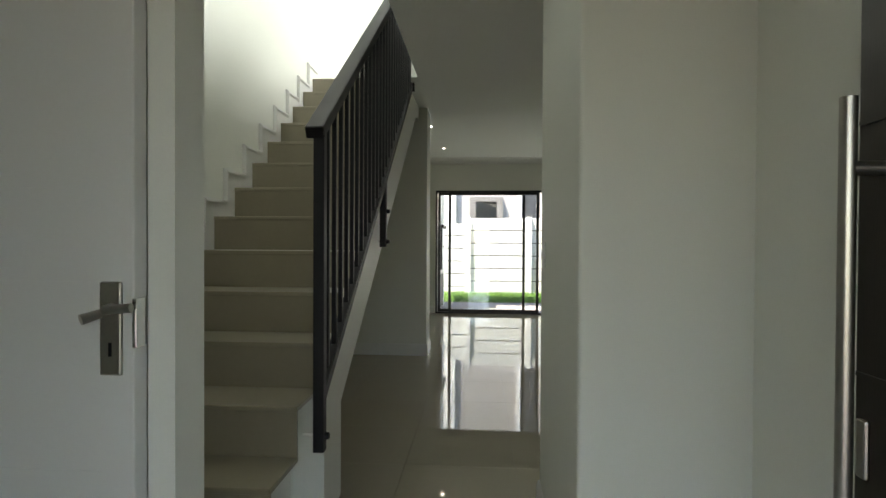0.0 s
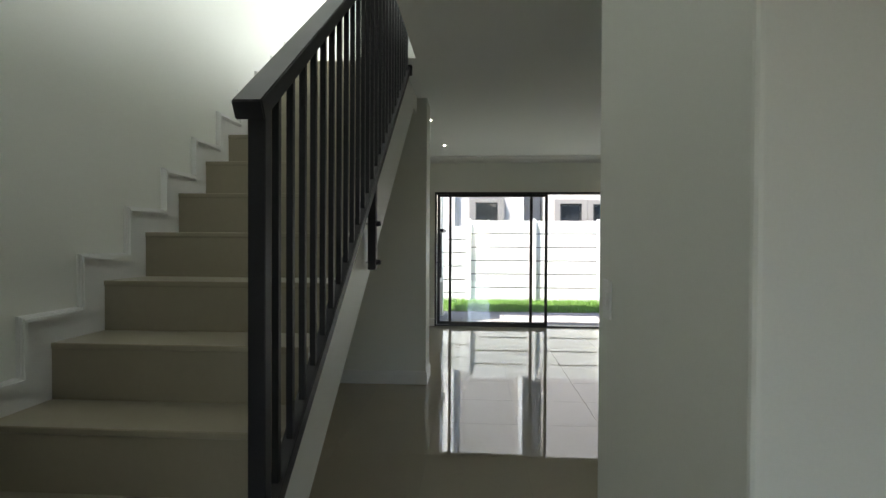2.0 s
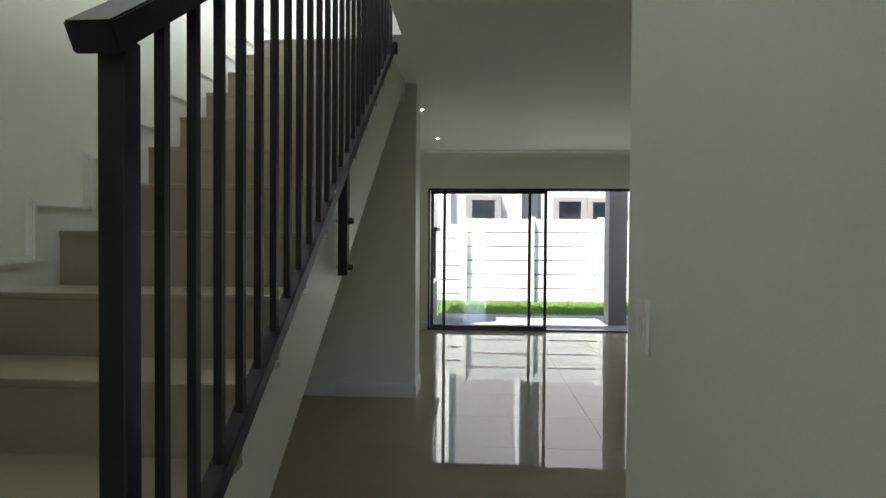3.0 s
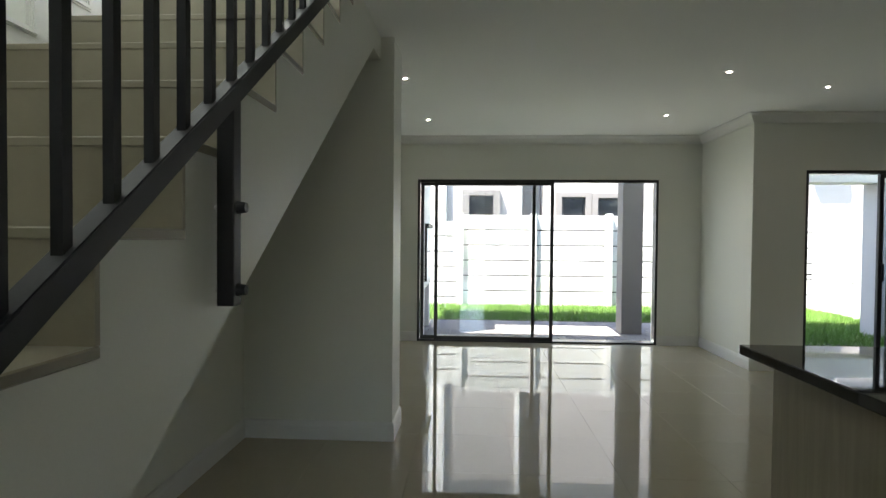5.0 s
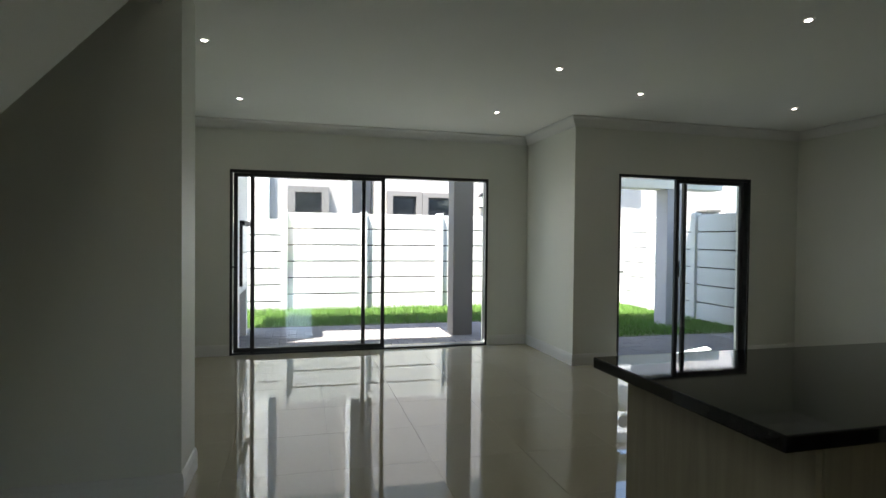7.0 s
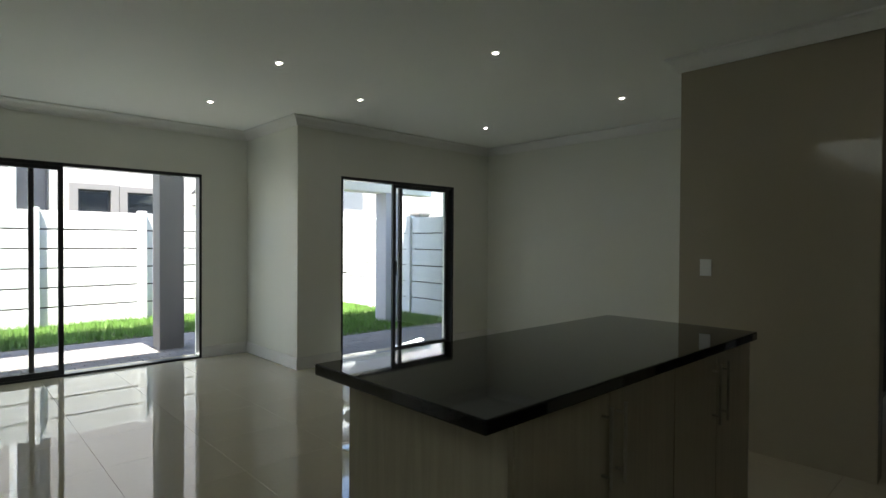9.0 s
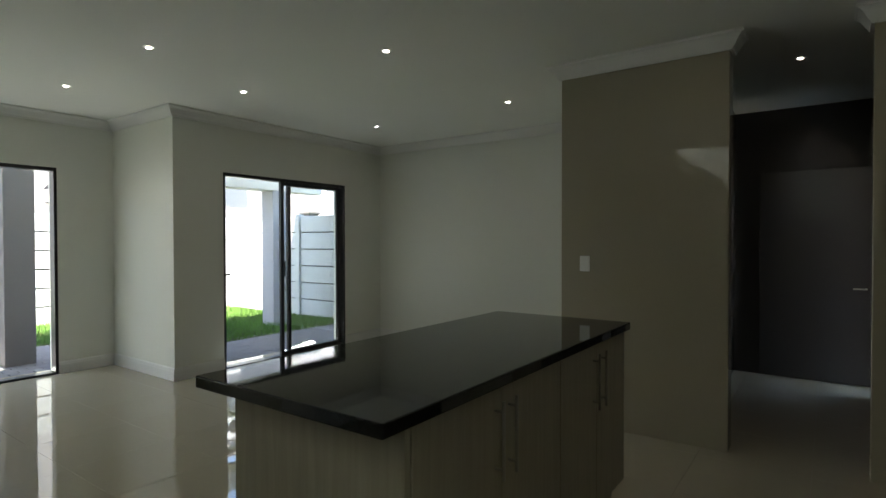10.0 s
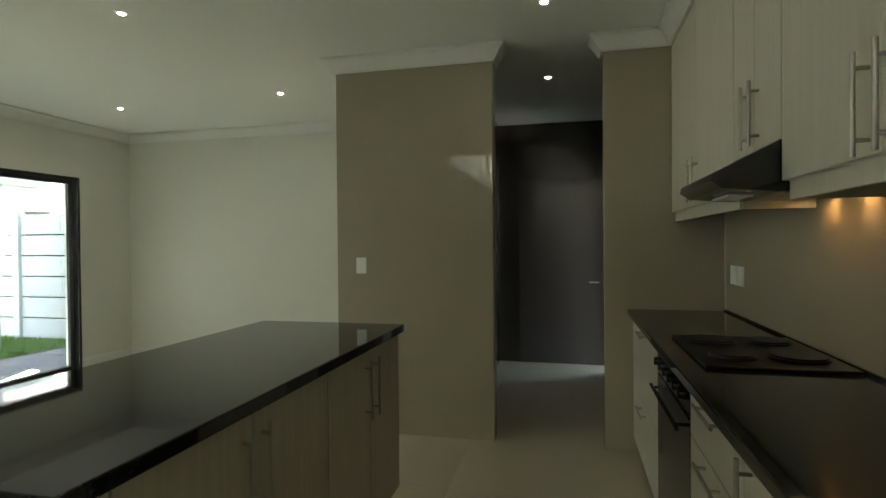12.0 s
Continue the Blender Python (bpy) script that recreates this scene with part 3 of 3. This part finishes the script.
def under_light(x):
    t = thing("hood_light", "small warm puck light under the cooker hood", "lamp", "hood lights", at=(x, 2.73, 1.516))
    bm = bmesh.new()
    n, ring = 24, []
    for r, z in ((0.034, 0.0), (0.034, -0.012), (0.0295, -0.012), (0.0295, -0.003)):
        ring.append([bm.verts.new((r * math.cos(2 * math.pi * i / n), r * math.sin(2 * math.pi * i / n), z)) for i in range(n)])
    for lo, hi in zip(ring, ring[1:]):
        for i in range(n):
            bm.faces.new((lo[i], lo[(i + 1) % n], hi[(i + 1) % n], hi[i]))
    part("ring", bm, STEEL, t, soft=True)
    part("lamp", rod((0, 0, -0.0115), (0, 0, -0.002), 0.027, 18), LEDW, t, "glowing warm lamp face")


under_light(3.17)
under_light(2.93)

# ---- switches and sockets ----


def plate(name, label, cat, loc, rz, w, h, rockers):
    t = thing(name, label, cat, at=loc)
    t.rotation_euler = (0, 0, radians(rz))
    part("plate", block(-w / 2, w / 2, -0.009, 0, -h / 2, h / 2, bevel=0.003), PLASTIC, t)
    for x, z, a, b in rockers:
        part("rocker", block(x - a / 2, x + a / 2, -0.0125, -0.0088, z - b / 2, z + b / 2, bevel=0.001, seg=1), PLASTIC, t)
    return t


plate("light_switch", "white plastic light switch plate on the taupe wall", "switch", (4.5915, 5.07, 1.195), 90 + 180, 0.075, 0.115, ((0, 0.0, 0.03, 0.05),))
plate("light_switch", "white plastic double light switch plate in the hall", "switch", (0.9045, 3.115, 1.175), 90 + 180, 0.075, 0.115, ((-0.015, 0.0, 0.02, 0.04), (0.015, 0, 0.02, 0.04)))
plate("power_socket", "white plastic wall socket over the worktop", "socket", (4.40, 2.6805, 1.15), 180, 0.11, 0.11, ((-0.03, 0.03, 0.014, 0.02), (0.03, 0.03, 0.014, 0.02)))
plate("power_socket", "white plastic wall socket over the worktop", "socket", (4.27, 2.6805, 1.15), 180, 0.11, 0.11, ((-0.03, 0.03, 0.014, 0.02), (0.03, 0.03, 0.014, 0.02)))

# ---- entrance ----
fd = thing("front_door", "dark stained front door standing open with long steel pull", "door", at=(1.14, 0.6, 0.01))
part("leaf", block(0, 0.045, 0.0, 0.90, 0, 2.04, bevel=0.003), DARKDOOR, fd)
for z in (0.36, 0.7, 1.04, 1.38, 1.72):
    part("groove_strip", block(-0.003, 0.0, 0.0, 0.895, z, z + 0.006), DARKDOOR, fd)
b2 = bmesh.new()
tube(b2, (-0.078, 0.80, 0.35), (-0.078, 0.80, 1.395), 0.0095, 20)
pl = part("pull_handle", b2, STEEL, fd, "long brushed steel pull bar", soft=True)
for z in (0.5, 1.31):
    part("standoff", rod((0.0, 0.80, z), (-0.078, 0.80, z), 0.009, 12), STEEL, pl, soft=True)
part("lock_cylinder", block(-0.008, 0.0, 0.868, 0.888, 0.905, 0.985, bevel=0.004), STEEL, fd, "steel lock plate")

idr = thing("interior_door", "white painted panel door with steel lever handle", "door", at=(-0.855, 1.655, 0.005))
leaf = part("leaf", block(0.0, 0.855, 0.0, 0.04, 0, 2.04, bevel=0.002, seg=1), DOORPAINT, idr)
for z in (0.45, 0.80, 1.145, 1.32, 1.67):
    part("rib", block(0.004, 0.788, -0.0012, 0.001, z, z + 0.004), DOORPAINT, idr)
hp = part("handle_plate", block(0.794, 0.836, -0.008, 0.0, 0.98, 1.15, bevel=0.004), STEEL, idr, "brushed steel lever plate with keyhole")
b2 = bmesh.new()
tube(b2, (0.818, -0.006, 1.102), (0.828, -0.034, 1.102), 0.0095, 14)
tube(b2, (0.822, -0.034, 1.102), (0.87, -0.03, 1.106), 0.0085, 14)
tube(b2, (0.806, -0.02, 1.094), (0.788, -0.045, 1.086), 0.0085, 14, 0.0095)
part("lever", b2, STEEL, hp, soft=True)
part("keyhole", block(0.812, 0.818, -0.0088, -0.0078, 1.015, 1.04), BLACK, hp)
part("lock_face", block(0.853, 0.862, -0.004, 0.032, 1.03, 1.12, bevel=0.002), CHROME, idr, "bright steel lock face on the edge")
structure("door_frame", block(0.0045, 0.012, 1.69, 1.745, 0, 2.058), WHITE, "white painted door frame", "door frame")

# ---- passage ----
pd = thing("passage_door", "dark brown flush door with steel lever", "door", at=(7.098, 3.255, 0.005))
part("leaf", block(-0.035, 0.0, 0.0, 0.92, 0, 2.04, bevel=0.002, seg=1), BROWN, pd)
b2 = bmesh.new()
tube(b2, (-0.035, 0.06, 0.905), (-0.075, 0.06, 0.905), 0.008)
tube(b2, (-0.072, 0.055, 0.905), (-0.072, 0.16, 0.905), 0.007)
part("lever", b2, STEEL, pd, soft=True)

# ---- outdoors ----
GZ = -0.05
structure("ground", block(-60, 60, -40, 90, -0.5, GZ - 0.06), SOIL, "earth under the garden", "ground")
# Unseen ground; its dusky tint colours the light bounced into the hall.
structure("driveway", block(-6, 8, -8, 0.36, GZ - 0.06, GZ + 0.0), SCREED, "unseen ground before the entrance, tinted to colour the hall's light", "pavement")
# Unseen slab, added to hold back daylight at the front doorway.
structure("porch_roof", block(-2.0, 3.2, -3.6, 0.36, 2.3, 2.5), PLASTER, "unseen slab over the entrance, added to cut the daylight", "roof")
structure("patio_bed", block(-3.5, 7.45, 8.9, 12.33, GZ - 0.055, GZ - 0.012), GROUT, "sand bed under the patio paving", "pavement")


structure("lawn", block((-3.5, 4.3, 12.33, 14.3, GZ - 0.06, GZ - 0.004), (4.3, 7.45, 10.5, 14.3, GZ - 0.06, GZ - 0.0035)), SOIL, "lawn soil", "ground")
# patio frame: columns, beam and an added slab for shade
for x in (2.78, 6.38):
    # Each column's grey carries the shade it stands in, the nearer one darkest.
    tagged(link("patio_column", block(x, x + 0.30, 11.1, 11.40, GZ - 0.05, 3.5 if x < 4 else 2.2, bevel=0.008), PLASTER_G if x < 4 else PLASTER_L), "square plastered patio column, its grey holding the shade", "column", "patio columns")
# Unseen slab, outlined so that its shadow falls across paving and lawn.
tagged(link("patio_shade_slab", plan([(1.46, 9.0), (3.28, 9.0), (3.28, 11.6), (2.88, 11.6), (2.88, 12.31), (-1.22, 12.31), (-1.22, 10.91), (1.46, 10.91)], 3.5, 3.72, 0.01), PLASTER), "unseen white slab over the patio, shaped to cast its shade", "canopy", kind="structure")
structure("patio_beam", block(3.705, 7.42, 11.08, 11.42, 2.2, 2.5, bevel=0.01), PLASTER, "plastered beam across the patio columns", "beam")
# Unseen mass and overhang, sized by how far their shadow must reach.
structure("upper_storey", block((2.5, 6.8, 1.8, 9.0, 2.92, 5.6), (2.4, 8.0, 1.7, 10.95, 5.6, 5.8)), PLASTER, "unseen upper block with overhang, sized to shade the patio", "wall")
# Unseen strip; its height sets where sunlight starts on the paving.
structure("house_parapet", block((-3.5, 3.695, Y1 + 0.22 - 0.2, Y1 + 0.22, 2.76, 2.8), (3.695, 7, Y2 + 0.02, Y2 + 0.22, 2.76, 2.8)), PLASTER, "unseen strip on the wall tops that edges the patio shadow", "wall")
structure("facade", block((-3.5, -1.1, 10.05, 10.27, 0, 2.9)), PLASTER, "plastered outer wall of the house", "wall")

# boundary wall of precast panels
fence = thing("boundary_wall", "white painted precast panel boundary wall with posts", "wall", at=(0, 14.2, GZ))
posts = [-4.08, -2.58, -1.08, 0.32, 1.825, 3.36, 4.88, 6.38, 7.5]
PH = 0.315
for a, b in zip(posts, posts[1:]):
    for k in range(6):
        dz = -0.135 if b < 0.5 else 0.0
        part("panel", block(a + 0.055, b - 0.055, 0.03, 0.075, dz + k * PH + 0.012, dz + (k + 1) * PH - 0.012, bevel=0.006, seg=1), PRECAST, fence)
# The backing sheet puts the joints' shadow in as a dark colour.
part("backing", block(posts[0], posts[-1], 0.115, 0.13, -0.1, 6 * PH - 0.15), GAP, fence, "dark sheet behind the panels, standing for joint shadow")
for a in posts:
    part("post", block(a - 0.06, a + 0.06, -0.05, 0.14, 0, 6 * PH + 0.03, bevel=0.008), PRECAST, fence)
fence2 = thing("boundary_wall", "white painted precast panel wall along the garden side", "wall", at=(7.5, 9.0, GZ))
part("backing", block(0.115, 0.13, -1.65, 5.2, 0, 6 * PH - 0.02), GAP, fence2, "dark sheet behind the panels, standing for joint shadow")
SIDE = [-1.65, -0.15, 1.35, 2.85, 4.1, 5.2]
for a, b in zip(SIDE, SIDE[1:]):
    for k in range(6):
        part("panel", block(0.03, 0.075, a + 0.055, b - 0.055, k * PH + 0.0095, (k + 1) * PH - 0.0095, bevel=0.006, seg=1), PRECAST, fence2)
for a in SIDE[:-1]:
    part("post", block(-0.02, 0.11, a - 0.06, a + 0.06, 0, 6 * PH + 0.03, bevel=0.008), PRECAST, fence2)
tagged(link("gate_pier", block((9.2, 9.5, 13.5, 13.82, GZ, 2.0), (9.17, 9.53, 13.47, 13.85, 2.0, 2.06), bevel=0.008), PLASTER_G), "small grey plastered pier beyond the side wall", "pier")
ga = thing("neighbour_garage", "grey plastered neighbouring garage with a battered side wall", "house", at=(14, 18, GZ))
part("wall", prism([(-2.08, 0), (-1.9, 2.95), (-1.45, 5.0), (5.0, 5.0), (5.0, 0)], "y", -1.9, 5.0), PLASTER_L, ga)
part("roof", block(-1.6, 5.2, -2.05, 5.2, 5.0, 5.18), PLASTER_G, ga)

# neighbouring house
nh = thing("neighbour_house", "white plastered neighbouring house with grey window surrounds", "house", at=(2, 18, GZ))


def nh_part(name, bm, m, par=None, label=""):
    ob = part(name, bm, m, par or nh, label)
    if par is None:
        ob.matrix_parent_inverse = Matrix.Translation((-2, -18, -GZ))
    return ob


nh_part("wall", block((-8, 1.92, 18, 24, GZ, 6.2), (1.92, 2.52, 18.9, 24, GZ, 6.2), (2.52, 7.2, 18, 24, GZ, 6.2), (7.2, 12, 18, 24, GZ, 4.85)), NHW)
nh_part("roof", block((-8.2, 7.4, 17.8, 24.2, 6.2, 6.4), (7.4, 12.2, 17.85, 24.2, 4.85, 4.97)), PLASTER_G)
# two thin upright strips on the front, whiter than the wall
for x in (-0.285, 1.785):
    nh_part("front_strip", block(x, x + 0.125, 17.86, 17.99, GZ, 6.15, bevel=0.015), WHITE, None, "white square upright strip on the house front")
nh_part("lower_wall_step", block(-8, -0.3, 17.93, 18.0, GZ, 6.15), PLASTER)


def nh_window(x0, x1, z0, z1, s, panes):
    w = nh_part("window", block((x0 - s, x1 + s, 17.86, 18.02, z1, z1 + s * 0.8), (x0 - s, x0, 17.86, 18.02, z0, z1), (x1, x1 + s, 17.86, 18.02, z0, z1), (x0 - s, x1 + s, 17.86, 18.02, z0 - s * 0.8, z0)), PLASTER_G, None, "grey plaster window surround")
    for a, b in panes:
        part("frame", block((a, a + 0.05, 17.93, 17.99, z0, z1), (b - 0.05, b, 17.93, 17.99, z0, z1), (a + 0.05, b - 0.05, 17.93, 17.99, z1 - 0.05, z1), (a + 0.05, b - 0.05, 17.93, 17.99, z0, z0 + 0.05)), ALU, w)
        part("pane", block(a + 0.05, b - 0.05, 17.97, 17.98, z0 + 0.05, z1 - 0.05), DARKGLASS, w)
    return w


nh_window(0.47, 1.13, 1.5, 2.52, 0.19, ((0.47, 1.13),))
nh_window(2.99, 3.63, 1.5, 2.49, 0.16, ((2.99, 3.63),))
nh_window(3.96, 4.7, 1.5, 2.47, 0.16, ((3.96, 4.7),))

# outdoor air conditioner on the neighbour's wall
ac = thing("air_conditioner", "white outdoor air conditioner with two round fan grilles", "air conditioner", at=(9.75, 17.99, 3.72))
part("casing", block(-0.42, 0.42, -0.34, -0.03, 0.0, 0.62, bevel=0.015), PLASTIC, ac)
for x in (-0.19, 0.2):
    grille = bmesh.new()
    for r in (0.05, 0.1, 0.15, 0.185):
        n = 28
        for k in range(n):
            a0, a1 = 2 * math.pi * k / n, 2 * math.pi * (k + 1) / n
            tube(grille, (x + r * math.cos(a0), -0.352, 0.31 + r * math.sin(a0)), (x + r * math.cos(a1), -0.352, 0.31 + r * math.sin(a1)), 0.008, 5)
    part("fan_grille", grille, BLACK, ac, "dark round fan grille")
    part("fan_recess", rod((x, -0.3405, 0.31), (x, -0.345, 0.31), 0.18, 28), PLASTER_G, ac)
for x in (-0.3, 0.3):
    part("wall_bracket", block((x - 0.02, x + 0.02, -0.34, 0.0, -0.04, -0.001), (x - 0.02, x + 0.02, -0.02, 0.0, -0.3, -0.04)), STEEL, ac)

# barbecue against the side wall of the patio
br = thing("built_in_barbecue", "white plastered built-in barbecue with black steel front", "barbecue", at=(-0.4, 11.1, GZ))


def br_part(name, bm, m, label="", par=None):
    ob = part(name, bm, m, par or br, label)
    if par is None:
        ob.matrix_parent_inverse = Matrix.Translation((0.4, -11.1, -GZ))
    return ob


br_part("chimney_breast", block((-0.9, -0.12, 10.6, 10.78, GZ, 2.9), (-0.9, -0.12, 11.62, 11.8, GZ, 2.9), (-0.9, -0.12, 10.78, 11.62, 1.55, 2.9), (-0.9, -0.12, 10.78, 11.62, 0.62, 0.72), (-0.9, -0.7, 10.78, 11.62, GZ, 0.62)), PLASTER)
sf = br_part("steel_front", block(-0.5, -0.10, 10.80, 11.60, 0.73, 1.50, bevel=0.004), PLASTIC, "pale steel barbecue doors")
part("edge_trim", block(-0.14, -0.085, 10.785, 10.805, 0.72, 1.52), BLACK, sf, "black steel edge")
part("top_trim", block(-0.2, -0.06, 10.79, 11.61, 1.50, 1.56, bevel=0.004), BLACK, sf, "black steel hood rail")
part("door_split", block(-0.101, -0.094, 10.81, 11.59, 1.14, 1.15), BLACK, sf)
lan = thing("wall_lantern", "small black wall lantern with pale glass", "lantern", at=(5.52, 17.99, 2.42))
part("bracket", block(-0.02, 0.02, -0.12, 0.0, 0.16, 0.2), BLACK, lan)
part("glass", block(-0.08, 0.08, -0.2, -0.04, -0.17, 0.12, bevel=0.01), PLASTIC, lan, "pale lantern glass")
part("cap", prism([(-0.11, 0.12), (0.11, 0.12), (0.03, 0.22), (-0.03, 0.22)], "y", -0.23, -0.01), BLACK, lan)
part("base", block(-0.09, 0.09, -0.21, -0.03, -0.2, -0.17, bevel=0.004), BLACK, lan)

# ---- lawn grass ----
GRASS = mat("grass_blades", (0.10, 0.21, 0.035), 0.6, var=0.5, scale=5, fine=60, bump=0)
rng = np.random.default_rng(5)
NB = 48000
gx, gy = rng.uniform(-1.5, 7.4, NB), rng.uniform(10.5, 14.25, NB)
keep = (gy > 12.33) | (gx >= 4.3)
gx, gy = gx[keep], gy[keep]
k = len(gx)
ang, hh, ww = rng.uniform(0, 2 * np.pi, k), rng.uniform(0.035, 0.115, k), rng.uniform(0.004, 0.008, k)
tilt = rng.uniform(-0.04, 0.04, (k, 2))
co = np.empty((k, 3, 3))
co[:, 0] = np.stack([gx - ww * np.cos(ang), gy - ww * np.sin(ang), np.full(k, GZ - 0.006)], 1)
co[:, 1] = np.stack([gx + ww * np.cos(ang), gy + ww * np.sin(ang), np.full(k, GZ - 0.006)], 1)
co[:, 2] = np.stack([gx + tilt[:, 0], gy + tilt[:, 1], GZ + hh], 1)
me = bpy.data.meshes.new("grass")
me.from_pydata(co.reshape(-1, 3).tolist(), [], np.arange(3 * k).reshape(-1, 3).tolist())
me.materials.append(GRASS)
tagged(new("grass", me), "fresh green lawn grass along the boundary wall", "grass", kind="stuff")

# ---- floor tiles ----
floor = tagged(new("floor"), "polished cream porcelain floor tiles", "floor", kind="structure")
TS = 0.605
bm = block(-0.3018, 0.3018, -0.3018, 0.3018, -0.01, 0.0)
bmesh.ops.bevel(bm, geom=[e for e in bm.edges if all(v.co.z > -0.001 for v in e.verts)], offset=0.0004, segments=1, affect="EDGES")
tile_me = bpy.data.meshes.new("tile")
bm.to_mesh(tile_me)
bm.free()
tile_me.materials.append(TILE)
for i in range(-4, 12):
    for j in range(-12, 6):
        x, y = 0.82 + TS * (i + 0.5), 7.3 + TS * (j + 0.5)
        if x < -1.2 or x > 7.2 or y < 0.3 or y > 10.1 or (x > 3.8 and y > 8.9):
            continue
        t = new("tile", tile_me)
        t.location = (x, y, 0)
        t.parent = floor

# ---- patio pavers ----
paving = tagged(new("paving"), "grey concrete brick paving on the patio", "pavement", kind="structure")
bm = block(-0.108, 0.108, -0.053, 0.053, -0.03, 0.0, bevel=0.004, seg=1)
pav_me = bpy.data.meshes.new("paver")
bm.to_mesh(pav_me)
bm.free()
pav_me.materials.append(PAVER)
rest = []
cnt = 0
for r in range(32):
    for c in range(40):
        x, y = -1.2 + c * 0.222 + (0.111 if r % 2 else 0), 9.06 + r * 0.112
        if y > 12.3 or x > 7.3 or (x < 3.8 and y < 10.33) or (x > 4.3 and y > 10.5):
            continue
        if cnt < 300 and -0.1 < x < 3.2 and y < 12.3:
            o = new("paver", pav_me)
            o.location, o.rotation_euler = (x, y, GZ + random.uniform(-0.002, 0.002)), (0, 0, random.uniform(-0.01, 0.01))
            o.parent = paving
            cnt += 1
        else:
            rest.append((x, y))
bm = bmesh.new()
for x, y in rest:
    z = GZ + random.uniform(-0.002, 0.002)
    quadbox(bm, x - 0.108, x + 0.108, y - 0.053, y + 0.053, GZ - 0.03, z)
ob = link("pavers", bm, PAVER)
ob.parent = paving
ob["kind"] = "stuff"
